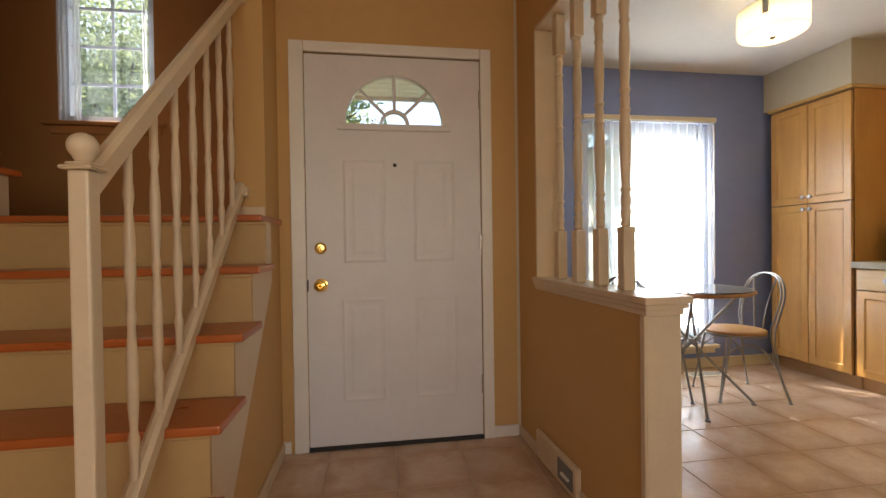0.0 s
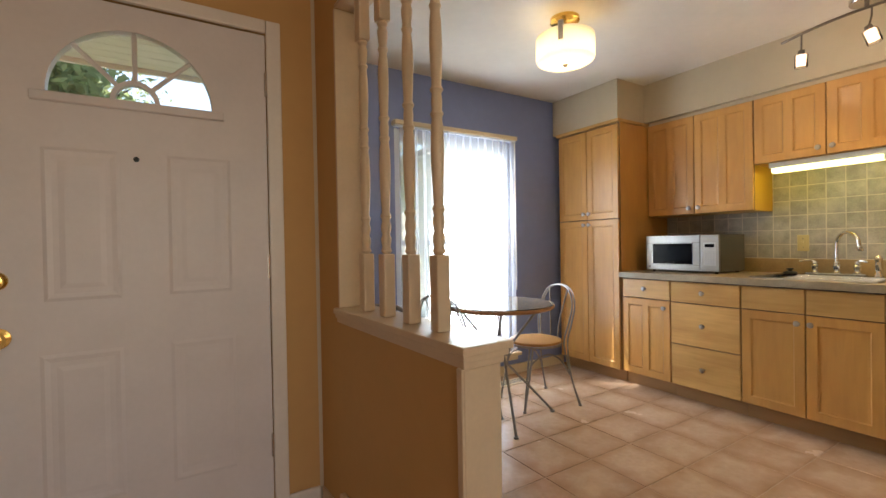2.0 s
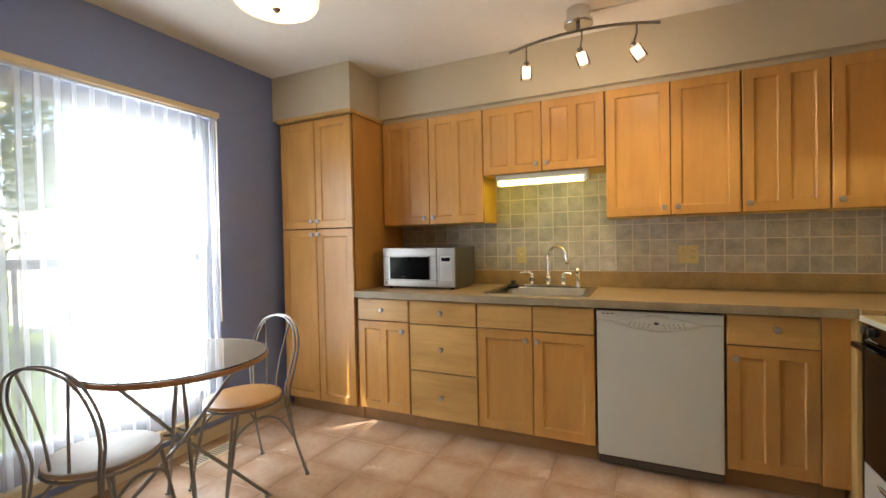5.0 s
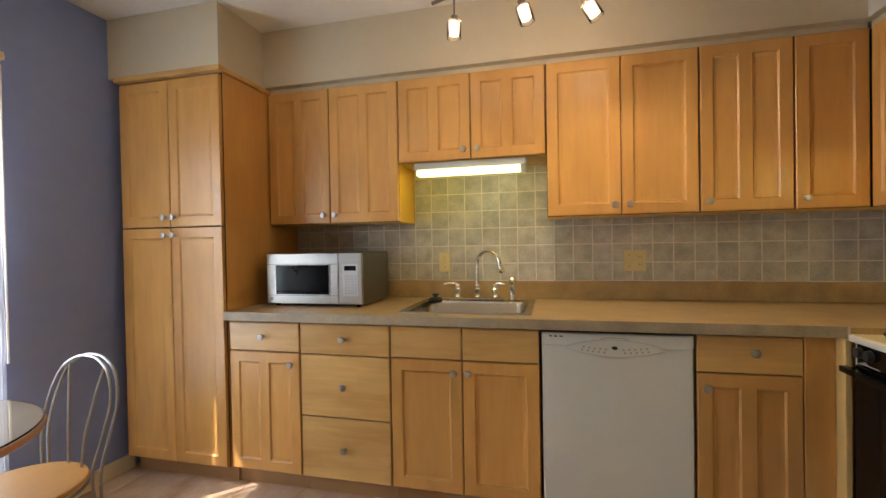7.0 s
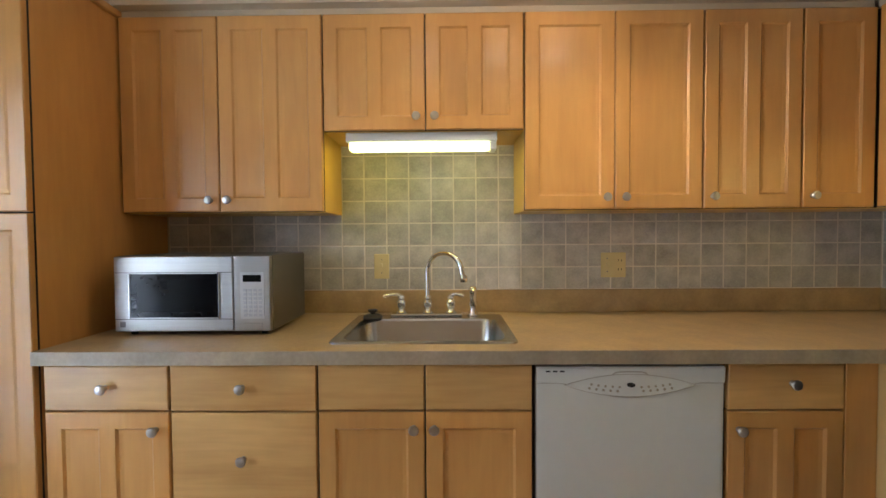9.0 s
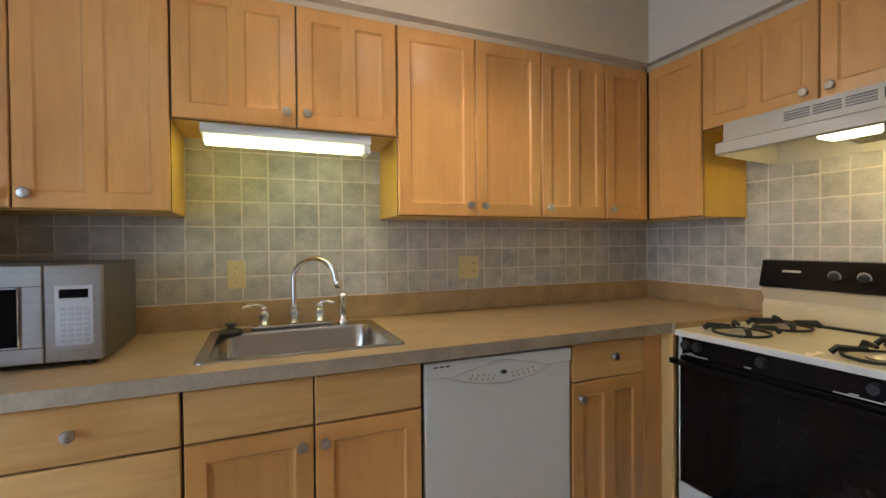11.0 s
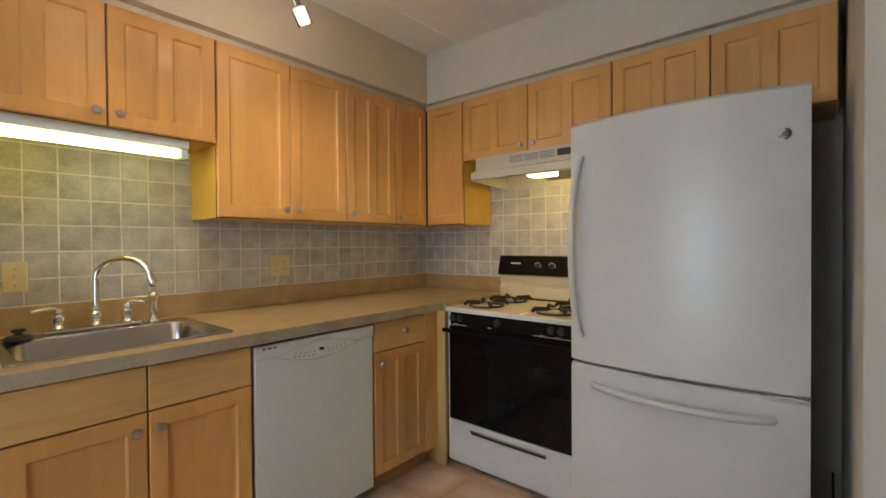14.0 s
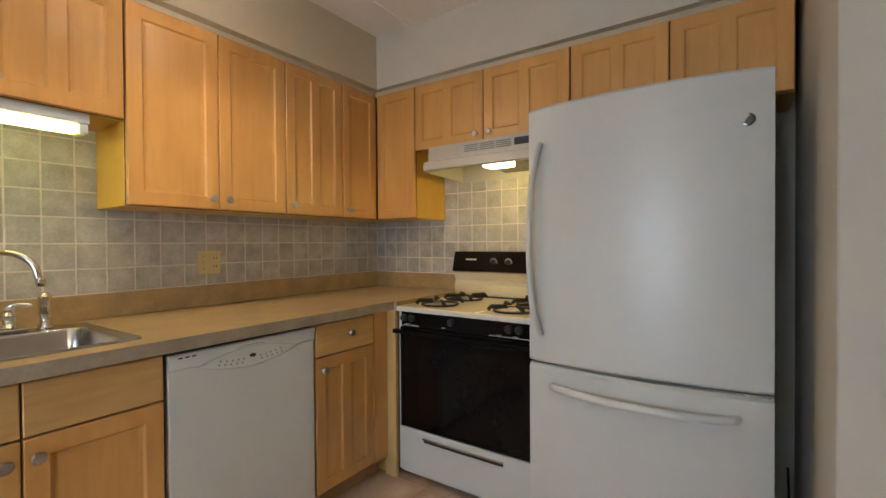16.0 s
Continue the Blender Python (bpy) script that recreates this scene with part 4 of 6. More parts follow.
cabinet("sink_base_cabinet", "maple sink cabinet with two doors", "x", 1.128, 1.811, 0.10, 0.868, FX, BK,
        [("false_front", 1.47, 1.809, 0.715, 0.862, "slab", None), ("false_front", 1.13, 1.468, 0.715, 0.862, "slab", None),
         ("door", 1.47, 1.809, 0.105, 0.712, "one", (1.505, 0.66)), ("door", 1.13, 1.468, 0.105, 0.712, "one", (1.44, 0.66))], True, LOW, True)
cabinet("base_cabinet", "maple base cabinet with drawer above a door", "x", 0.155, 0.522, 0.10, 0.868, FX, BK,
        [("drawer", 0.157, 0.52, 0.715, 0.862, "slab", (0.322, 0.8)), ("door", 0.157, 0.52, 0.105, 0.712, "two", (0.485, 0.655))], True, LOW)
corner = thing("corner_filler", "maple filler strips between base cabinet and stove", "cabinet filler", (3.62, 0.1, 0))
part("strip", B((FX, FX + 0.02, 0.055, 0.1545, 0.10, 0.868), bevel=0.002), M_MAPLE, corner)
part("end_panel", B((3.536, FX + 0.02, 0.034, 0.0545, 0.0, 0.868), bevel=0.002), M_BARE, corner)
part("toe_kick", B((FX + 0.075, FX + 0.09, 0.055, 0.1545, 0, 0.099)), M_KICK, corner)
part("body", B((3.612, BK, S_IN + 0.015, 0.0335, 0.0, 0.868)), M_MAPLE, corner)

cabinet("wall_cabinet", "maple wall cabinet with two doors beside the pantry", "x", 1.884, 2.698, 1.365, 2.141, UX, BK,
        [("door", 2.30, 2.69, 1.368, 2.139, "two", (2.335, 1.415)), ("door", 1.886, 2.298, 1.368, 2.139, "two", (2.262, 1.415))], group=UPP)
cabinet("wall_cabinet", "short maple wall cabinet above the sink", "x", 1.092, 1.883, 1.682, 2.141, UX, BK,
        [("door", 1.48, 1.881, 1.685, 2.139, "two", (1.515, 1.735)), ("door", 1.094, 1.478, 1.685, 2.139, "two", (1.443, 1.735))], group=UPP)
cabinet("wall_cabinet", "maple wall cabinet with two flat-panel doors", "x", 0.394, 1.091, 1.365, 2.141, UX, BK,
        [("door", 0.738, 1.089, 1.368, 2.139, "one", (0.772, 1.415)), ("door", 0.396, 0.736, 1.368, 2.139, "one", (0.70, 1.415))], group=UPP)
cabinet("wall_cabinet", "maple wall cabinet with a single door", "x", 0.012, 0.393, 1.365, 2.141, UX, BK,
        [("door", 0.014, 0.391, 1.368, 2.139, "two", (0.358, 1.415))], group=UPP)
cabinet("wall_cabinet", "narrow maple corner wall cabinet", "x", -0.585, 0.011, 1.365, 2.141, UX, BK,
        [("door", -0.2695, 0.009, 1.368, 2.139, "one", (-0.028, 1.415))], group=UPP)
cabinet("wall_cabinet", "narrow maple wall cabinet beside the hood", "y", 3.652, 3.974, 1.365, 2.141, US, S_IN + 0.012,
        [("door", 3.654, 3.95, 1.368, 2.139, "one", None)], group=UPP)
cabinet("wall_cabinet", "short maple wall cabinet above the range hood", "y", 2.726, 3.651, 1.755, 2.141, US, S_IN + 0.012,
        [("door", 3.192, 3.649, 1.758, 2.139, "two", (3.232, 1.80)), ("door", 2.728, 3.19, 1.758, 2.139, "two", (3.15, 1.80))], group=UPP)
cabinet("wall_cabinet", "short maple wall cabinet above the fridge", "y", 1.892, 2.725, 1.765, 2.141, US, S_IN + 0.012,
        [("door", 2.307, 2.723, 1.768, 2.139, "two", None), ("door", 1.894, 2.305, 1.768, 2.139, "two", None)], group=UPP)

# ---- countertop with its sink cut-out ----
SX0, SX1, SY0, SY1 = 3.652, 4.085, 1.175, 1.78
counter = thing("countertop", "tan laminate countertop with grey-tan front edge", "countertop", (3.9, 1.3, 0.87))
CF = 3.556


def slab_mesh():
    """One sheet with the sink hole, thickened."""
    bm = bmesh.new()
    xs = [3.5385, CF + 0.003, SX0 + 0.01, SX1 - 0.01, E_IN - 0.001]
    ys = [S_IN + 0.001, 0.034, SY0 + 0.01, SY1 - 0.01, 2.696]
    vs = {(i, j, k): bm.verts.new((x, y, z)) for i, x in enumerate(xs) for j, y in enumerate(ys) for k, z in enumerate((0.872, 0.914))}
    keep = {(i, j) for i in range(4) for j in range(4) if not (i == 0 and j > 0) and (i, j) != (2, 2)}
    for i, j in keep:
        bm.faces.new([vs[p] for p in ((i, j, 1), (i + 1, j, 1), (i + 1, j + 1, 1), (i, j + 1, 1))])
        bm.faces.new([vs[p] for p in ((i, j, 0), (i, j + 1, 0), (i + 1, j + 1, 0), (i + 1, j, 0))])
        for di, dj, p, q in ((-1, 0, (i, j), (i, j + 1)), (1, 0, (i + 1, j), (i + 1, j + 1)), (0, -1, (i, j), (i + 1, j)), (0, 1, (i, j + 1), (i + 1, j + 1))):
            if (i + di, j + dj) not in keep:
                bm.faces.new((vs[(*p, 0)], vs[(*q, 0)], vs[(*q, 1)], vs[(*p, 1)]))
    for v in [v for v in bm.verts if not v.link_faces]:
        bm.verts.remove(v)
    return bm


part("slab", slab_mesh(), M_COUNTER, counter)
part("front_edge", B((CF, CF + 0.003, 0.034, 2.696, 0.871, 0.9135), (3.5385, CF - 0.0003, 0.0342, 0.0372, 0.871, 0.9135)), M_EDGE, counter, "grey-tan laminate edge")
part("upstand", B((E_IN - 0.021, E_IN - 0.001, S_IN + 0.021, 2.696, 0.9145, 1.017), (3.538, E_IN - 0.001, S_IN + 0.001, S_IN + 0.0205, 0.9145, 1.017), bevel=0.002), M_COUNTER, counter, "tan laminate upstand")


def sink_bowl():
    bm = bmesh.new()

    def rr(x0, x1, y0, y1, r, z):
        pts = []
        for cx, cy, a0 in ((x1 - r, y1 - r, 0), (x0 + r, y1 - r, 90), (x0 + r, y0 + r, 180), (x1 - r, y0 + r, 270)):
            for i in range(6):
                a = radians(a0 + 18 * i)
                pts.append(bm.verts.new((cx + r * math.cos(a), cy + r * math.sin(a), z)))
        return pts
    o = [rr(SX0 - 0.012, SX1 + 0.075, SY0 - 0.012, SY1 + 0.012, 0.025, 0.9145), rr(SX0 - 0.010, SX1 + 0.073, SY0 - 0.010, SY1 + 0.010, 0.025, 0.920), rr(SX0 + 0.004, SX1 + 0.06, SY0 + 0.004, SY1 - 0.004, 0.025, 0.9205),
         rr(SX0 + 0.022, SX1 - 0.02, SY0 + 0.022, SY1 - 0.022, 0.06, 0.9175), rr(SX0 + 0.028, SX1 - 0.026, SY0 + 0.028, SY1 - 0.028, 0.06, 0.908),
         rr(SX0 + 0.034, SX1 - 0.032, SY0 + 0.036, SY1 - 0.036, 0.06, 0.765), rr(SX0 + 0.05, SX1 - 0.05, SY0 + 0.055, SY1 - 0.055, 0.05, 0.742), rr(SX0 + 0.15, SX1 - 0.15, SY0 + 0.24, SY1 - 0.24, 0.04, 0.738)]
    for a, b in zip(o, o[1:]):
        n = len(a)
        for i in range(n):
            bm.faces.new((a[i], a[(i + 1) % n], b[(i + 1) % n], b[i]))
    bm.faces.new(o[-1])
    return bm


sink = thing("sink", "stainless steel drop-in kitchen sink", "sink", (3.88, 1.48, 0.9145))
part("bowl", sink_bowl(), M_SINK, sink, smooth=True)
part("drain", lathe([(0.045, 0.7385), (0.04, 0.7405), (0.02, 0.7395)], Matrix.Translation((3.87, 1.48, 0)), 20), M_CHROME, sink, smooth=True)
FXX = 4.135
faucet = thing("faucet", "chrome gooseneck faucet with two lever handles", "faucet", (FXX, 1.45, 0.9205))
part("deck_plate", B((FXX - 0.028, FXX + 0.028, 1.335, 1.645, 0.9207, 0.931), bevel=0.004, seg=2), M_CHROME, faucet)
BASE = [(0.026, 0), (0.026, 0.006), (0.016, 0.014), (0.014, 0.02), (0.02, 0.034), (0.021, 0.05), (0.013, 0.06), (0.017, 0.068), (0.012, 0.078)]
part("spout_base", lathe(BASE, Matrix.Translation((FXX, 1.485, 0.929)), 20), M_CHROME, faucet, smooth=True)
arc = [(FXX, 1.485, 1.0), (FXX, 1.485, 1.10)] + [(FXX - 0.07 + 0.07 * math.cos(a), 1.485 - (0.07 - 0.07 * math.cos(a)) * 1.05, 1.115 + 0.08 * math.sin(a)) for a in (math.pi * k / 9 for k in range(0, 10))] + [(FXX - 0.145, 1.485 - 0.153, 1.096)]
part("spout", tube(curve(arc, 3), 0.0115, 14), M_CHROME, faucet, smooth=True)
part("spout_tip", lathe([(0.012, -0.012), (0.0155, -0.006), (0.0155, 0.012), (0.012, 0.016)], Matrix.Translation((FXX - 0.146, 1.485 - 0.154, 1.092)), 16), M_CHROME, faucet, smooth=True)
for y, d, k in ((1.6, 1, 1.0), (1.383, -1, 0.72)):
    h = part("handle_base", lathe(BASE, Matrix.Translation((FXX, y, 0.929)), 18), M_CHROME, faucet, smooth=True)
    part("lever", tube(curve([(FXX, y, 1.004), (FXX - 0.008, y + 0.02 * d * k, 1.013), (FXX - 0.016, y + 0.05 * d * k, 1.012), (FXX - 0.022, y + 0.078 * d * k, 1.006)], 4), [0.008] * 4 + [0.007] * 4 + [0.008] * 4 + [0.006], 10), M_CHROME, h, smooth=True)
sprayer = thing("sink_sprayer", "chrome side sprayer at the sink", "sprayer", (FXX, 1.287, 0.9205))
part("holder", lathe([(0.024, 0.9207), (0.022, 0.93), (0.015, 0.94), (0.013, 0.952)], Matrix.Translation((FXX, 1.287, 0)), 18), M_CHROME, sprayer, smooth=True)
part("spray_head", lathe([(0.012, 0.95), (0.018, 0.965), (0.016, 1.0), (0.018, 1.02), (0.021, 1.032), (0.015, 1.045), (0.006, 1.05)], Matrix.Translation((FXX, 1.287, 0)), 18), M_CHROME, sprayer, smooth=True)
part("trigger", B((FXX - 0.03, FXX - 0.01, 1.28, 1.294, 1.022, 1.036), bevel=0.004), M_CHROME, sprayer)
stopper = thing("sink_stopper", "black rubber sink stopper lying on the sink rim", "stopper", (4.06, 1.715, 0.921))
part("plug", lathe([(0.04, 0.0), (0.042, 0.006), (0.034, 0.014), (0.018, 0.018)], Matrix.Translation((4.07, 1.715, 0.921)), 20), M_IRON, stopper, smooth=True)
part("grip", lathe([(0.012, 0.017), (0.011, 0.024), (0.02, 0.03), (0.02, 0.036), (0.012, 0.038)], Matrix.Translation((4.07, 1.715, 0.921)), 16), M_IRON, stopper, smooth=True)

# ---- wall switches ----


def switch_plate(y0, y1, kinds, label):
    s = thing("switch_plate", label, "switch", (E_IN - 0.008, (y0 + y1) / 2, 1.128), group="outlets on the tiled wall")
    x = E_IN - 0.0125
    part("plate", B((x, x + 0.006, y0, y1, 1.071, 1.186), bevel=0.0025), M_ALMPL, s)
    n = len(kinds)
    for i, k in enumerate(kinds):
        c = y1 - (y1 - y0) * (i + 0.5) / n
        if k == "switch":
            part("toggle", B((x - 0.012, x - 0.0005, c - 0.005, c + 0.005, 1.125, 1.142), bevel=0.002), M_ALMPL, s)
            for z in (1.098, 1.159):
                part("screw", cyl(bmesh.new(), 0.003, -0.001, 0.001, Matrix.Translation((x, c, z)) @ Matrix.Rotation(radians(90), 4, "Y"), 10), M_SEAM, s)
        else:
            for z in (1.108, 1.149):
                o = part("socket", cyl(bmesh.new(), 0.016, -0.0015, 0.0005, Matrix.Translation((x, c, z)) @ Matrix.Rotation(radians(90), 4, "Y"), 16), M_ALMPL, s)
                part("slot", B((x - 0.002, x - 0.0005, c - 0.008, c - 0.005, z - 0.004, z + 0.005), (x - 0.002, x - 0.0005, c + 0.005, c + 0.008, z - 0.004, z + 0.005)), M_DARK, o)


switch_plate(1.668, 1.738, ("switch",), "almond plastic single light switch on tiles")
switch_plate(0.575, 0.690, ("switch", "socket"), "almond plastic switch and socket plate on tiles")

# ---- under-cabinet light ----
ucl = thing("under_cabinet_light", "lit fluorescent light under the wall cabinet", "light", (4.03, 1.5, 1.68))
part("housing", B((3.975, 4.075, 1.195, 1.80, 1.646, 1.6815), bevel=0.003), M_APPL, ucl)
part("diffuser", B((3.985, 4.05, 1.225, 1.79, 1.614, 1.6455), bevel=0.008, seg=2), M_TUBE, ucl, "glowing diffuser")
part("end_cap", B((3.98, 4.06, 1.197, 1.2245, 1.611, 1.6455), bevel=0.004), M_APPL, ucl)

# ---- dishwasher ----
dw = thing("dishwasher", "white built-in dishwasher with control strip", "dishwasher", (3.9, 0.825, 0))
D0, D1 = 0.526, 1.122
part("tub", B((3.625, BK, D0, D1, 0.05, 0.866)), M_DARK, dw, "black tub and gap")
part("door", B((3.592, 3.622, D0 + 0.004, D1 - 0.004, 0.068, 0.852), bevel=0.006, seg=2), M_DW, dw)
DC = 0.826
M_BUTTON = mat("olive_grey_button", (0.40, 0.37, 0.28), 0.5, vary=0.03)


def lower_edge(y):
    """Foot of the control panel: level, bowed down in a shallow belly at its middle."""
    u = min(1.0, abs(y - DC) / 0.22)
    return 0.802 - 0.046 * (1 - u * u) ** 1.5


def lens_edges(u):
    return 0.797 - 0.037 * (1 - u * u), 0.797 + 0.034 * (1 - u * u)


bm = bmesh.new()
prev = None
for i in range(49):
    y = D0 + 0.005 + (D1 - D0 - 0.010) * i / 48
    lo = lower_edge(y)
    row = [bm.verts.new(v) for v in ((3.591, y, lo), (3.587, y, lo + 0.003), (3.585, y, 0.848), (3.588, y, 0.854), (3.60, y, 0.855), (3.60, y, lo))]
    if prev:
        for j in range(6):
            bm.faces.new((prev[j], prev[(j + 1) % 6], row[(j + 1) % 6], row[j]))
    else:
        bm.faces.new(row)
    prev = row
bm.faces.new(prev[::-1])
panel = part("control_panel", bm, M_DW, dw)
# darker copy of the panel colour, for tubes that draw shade along its edges
M_CREASE = mat("shaded_cream_plastic", (0.50, 0.47, 0.41), 0.5, vary=0.02)
bm = bmesh.new()
prev = None
for i in range(25):
    u = -0.999 + 1.998 * i / 24
    lo, hi = lens_edges(u)
    y = DC + 0.205 * u
    row = [bm.verts.new((3.5848, y, lo)), bm.verts.new((3.5815, y, (lo + hi) / 2)), bm.verts.new((3.5848, y, hi)), bm.verts.new((3.587, y, (lo + hi) / 2))]
    if prev:
        for j in range(4):
            bm.faces.new((prev[j], prev[(j + 1) % 4], row[(j + 1) % 4], row[j]))
    else:
        bm.faces.new(row)
    prev = row
bm.faces.new(prev[::-1])
part("curved_fascia", bm, M_DW, panel, smooth=True)
for k in (0, 1):
    part("fascia_crease", tube([(3.5850, DC + 0.205 * u, lens_edges(u)[k]) for u in (j / 12 for j in range(-12, 13))], 0.0011, 6), M_CREASE, panel)
part("seam_line", tube([(3.5908, D0 + 0.006 + (D1 - D0 - 0.012) * i / 48, lower_edge(D0 + 0.006 + (D1 - D0 - 0.012) * i / 48) - 0.0008) for i in range(49)], 0.0009, 6), M_CREASE, panel)
part("pocket_handle", tube(curve([(3.5855, DC - 0.055, 0.829), (3.5845, DC - 0.035, 0.838), (3.5845, DC + 0.035, 0.838), (3.5855, DC + 0.055, 0.829)], 5), 0.0022, 6), M_CREASE, panel)
for s in (-1, 1):
    for i in range(5):
        for r in range(2):
            u = s * (0.034 + 0.022 * i + 0.006 * r)
            part("button", cyl(bmesh.new(), 0.0042, -0.0015, 0.003, Matrix.Translation((3.583, DC + u, 0.791 - 0.013 * r + 0.6 * u * u)) @ Matrix.Rotation(radians(90), 4, "Y"), 10), M_BUTTON, panel)
part("dial", cyl(bmesh.new(), 0.012, -0.004, 0.006, Matrix.Translation((3.580, DC, 0.799)) @ Matrix.Rotation(radians(90), 4, "Y") @ Matrix.Diagonal((0.55, 1, 1, 1)), 20), M_IRON, panel, "black oval dial")
for i in range(3):
    part("vent_slot", B((3.5838, 3.5862, 1.075 - 0.022 * i, 1.089 - 0.022 * i, 0.838, 0.843)), M_IRON, panel)
part("toe_panel", B((3.628, 3.65, D0 + 0.004, D1 - 0.004, 0.012, 0.066)), M_SILVER, dw, "grey metal toe panel")
for y in (D0 + 0.03, D1 - 0.03):
    part("foot", cyl(bmesh.new(), 0.014, 0, 0.05, Matrix.Translation((3.68, y, 0)), 10), M_IRON, dw)

# ---- microwave ----
M_KEYPAD = mat("silver_grey_keypad", (0.50, 0.51, 0.51), 0.45, vary=0.03)
M_KEYS = mat("faint_blue_grey_keys", (0.40, 0.42, 0.45), 0.5, vary=0.03)
mw = thing("microwave", "stainless steel microwave on the countertop", "microwave", (3.96, 2.3, 0.914))
MX, MY0, MY1, MZ0, MZ1 = 3.775, 2.03, 2.595, 0.926, 1.203
part("case", B((MX + 0.022, 4.15, MY0, MY1, MZ0, MZ1), bevel=0.004), M_SILVER, mw)
mdoor = part("door", B((MX, MX + 0.021, MY0 + 0.135, MY1, MZ0 + 0.004, MZ1 - 0.002), bevel=0.003), M_STEEL, mw)
part("door_window", B((MX - 0.0015, MX + 0.002, MY0 + 0.19, MY1 - 0.06, MZ0 + 0.055, MZ1 - 0.065)), M_OVENGLASS, mdoor, "black door glass")
part("window_mesh", B((MX - 0.0025, MX - 0.0016, MY0 + 0.21, MY1 - 0.085, MZ0 + 0.075, MZ1 - 0.085)), M_BLACK, mdoor)
part("logo", B((MX - 0.0015, MX, MY1 - 0.04, MY1 - 0.02, MZ0 + 0.02, MZ0 + 0.04), bevel=0.0004), M_SILVER, mdoor)
cp = part("control_panel", B((MX, MX + 0.021, MY0, MY0 + 0.133, MZ0 + 0.004, MZ1 - 0.002), bevel=0.003), M_STEEL, mw)
part("keypad", B((MX - 0.0015, MX, MY0 + 0.022, MY0 + 0.108, MZ0 + 0.05, MZ1 - 0.06)), M_KEYPAD, cp, "pale keypad")
part("display", B((MX - 0.0025, MX - 0.0016, MY0 + 0.032, MY0 + 0.098, MZ1 - 0.095, MZ1 - 0.07)), M_BLACK, cp, "black display")
part("keys", B(*[(MX - 0.003, MX - 0.0016, MY0 + 0.030 + 0.018 * i, MY0 + 0.042 + 0.018 * i, MZ0 + 0.058 + 0.015 * j, MZ0 + 0.067 + 0.015 * j) for i in range(4) for j in range(7)]), M_KEYS, cp)
part("handle_strip", B((MX - 0.006, MX - 0.0005, MY0 + 0.183, MY0 + 0.1885, MZ0 + 0.05, MZ1 - 0.06), bevel=0.0015), M_CHROME, mdoor)
part("handle_strip", B((MX - 0.004, MX - 0.0005, MY1 - 0.058, MY1 - 0.0545, MZ0 + 0.05, MZ1 - 0.06), bevel=0.0012), M_CHROME, mdoor)
part("door_seam", B((MX - 0.0008, MX + 0.001, MY0 + 0.136, MY1 - 0.002, MZ1 - 0.061, MZ1 - 0.059), (MX - 0.0008, MX + 0.001, MY0 + 0.136, MY1 - 0.002, MZ0 + 0.048, MZ0 + 0.05)), M_DARK, mdoor)
part("open_button", B((MX - 0.002, MX, MY0 + 0.03, MY0 + 0.10, MZ0 + 0.012, MZ0 + 0.034), bevel=0.0007), M_STEEL, cp)
for x in (3.82, 4.12):
    for y in (MY0 + 0.04, MY1 - 0.04):
        part("foot", cyl(bmesh.new(), 0.012, 0.9141, 0.928, Matrix.Translation((x, y, 0)), 10), M_IRON, mw)

# ---- stove ----
VX0, VX1, VF = 2.772, 3.532, 0.03
stove = thing("gas_stove", "white gas stove with black oven door", "stove", (3.15, -0.27, 0))
part("body", B((VX0, VX1, S_IN + 0.02, VF - 0.03, 0.02, 0.868)), M_APPL, stove)
for x in (VX0, VX1 - 0.02):
    part("side_trim", B((x, x + 0.02, VF - 0.0295, VF - 0.004, 0.27, 0.868)), M_APPL, stove)
part("cooktop", B((VX0 - 0.002, VX1 + 0.002, S_IN + 0.10, VF + 0.012, 0.8685, 0.893), bevel=0.006, seg=2), M_ALMOND, stove, "cream enamel cooktop")
part("front_lip", B((VX0 - 0.001, VX1 + 0.001, VF + 0.0125, VF + 0.016, 0.868, 0.889), bevel=0.001), M_APPL, stove)
part("vent_strip", B((VX0 + 0.01, VX1 - 0.01, S_IN + 0.075, S_IN + 0.0995, 0.88, 0.90)), M_IRON, stove)
cpan = part("control_panel", B((VX0 + 0.02, VX1 - 0.02, VF - 0.029, VF + 0.004, 0.792, 0.8675), bevel=0.003), M_BLACK, stove, "black control panel")
for x in (3.49, 3.44, 3.20, 2.90, 2.85):
    k = part("knob", lathe([(0.019, 0), (0.018, 0.012), (0.015, 0.018), (0.004, 0.019)], Matrix.Translation((x, VF + 0.004, 0.835)) @ Matrix.Rotation(radians(-90), 4, "X"), 18), M_IRON, cpan, smooth=True)
for x, w, z in ((3.47, 0.012, 0.803), (3.25, 0.012, 0.803), (2.95, 0.012, 0.803), (2.87, 0.012, 0.803), (3.45, 0.05, 0.797), (2.90, 0.1, 0.797)):
    part("print_mark", B((x - w, x + w, VF + 0.004, VF + 0.0048, z, z + 0.0025)), M_LABEL, cpan)
odoor = part("oven_door", B((VX0 + 0.012, VX1 - 0.012, VF - 0.029, VF + 0.006, 0.272, 0.789), bevel=0.004), M_BLACK, stove, "glossy black oven door")
part("oven_glass", B((VX0 + 0.025, VX1 - 0.025, VF + 0.0062, VF + 0.009, 0.285, 0.745), bevel=0.001), M_OVENGLASS, odoor)
part("door_handle", B((VX0 - 0.004, VX1 + 0.006, VF + 0.018, VF + 0.045, 0.757, 0.779), (VX0 + 0.02, VX0 + 0.05, VF + 0.006, VF + 0.02, 0.757, 0.779), (VX1 - 0.05, VX1 - 0.02, VF + 0.006, VF + 0.02, 0.757, 0.779), bevel=0.004, seg=2), M_BLACK, odoor)
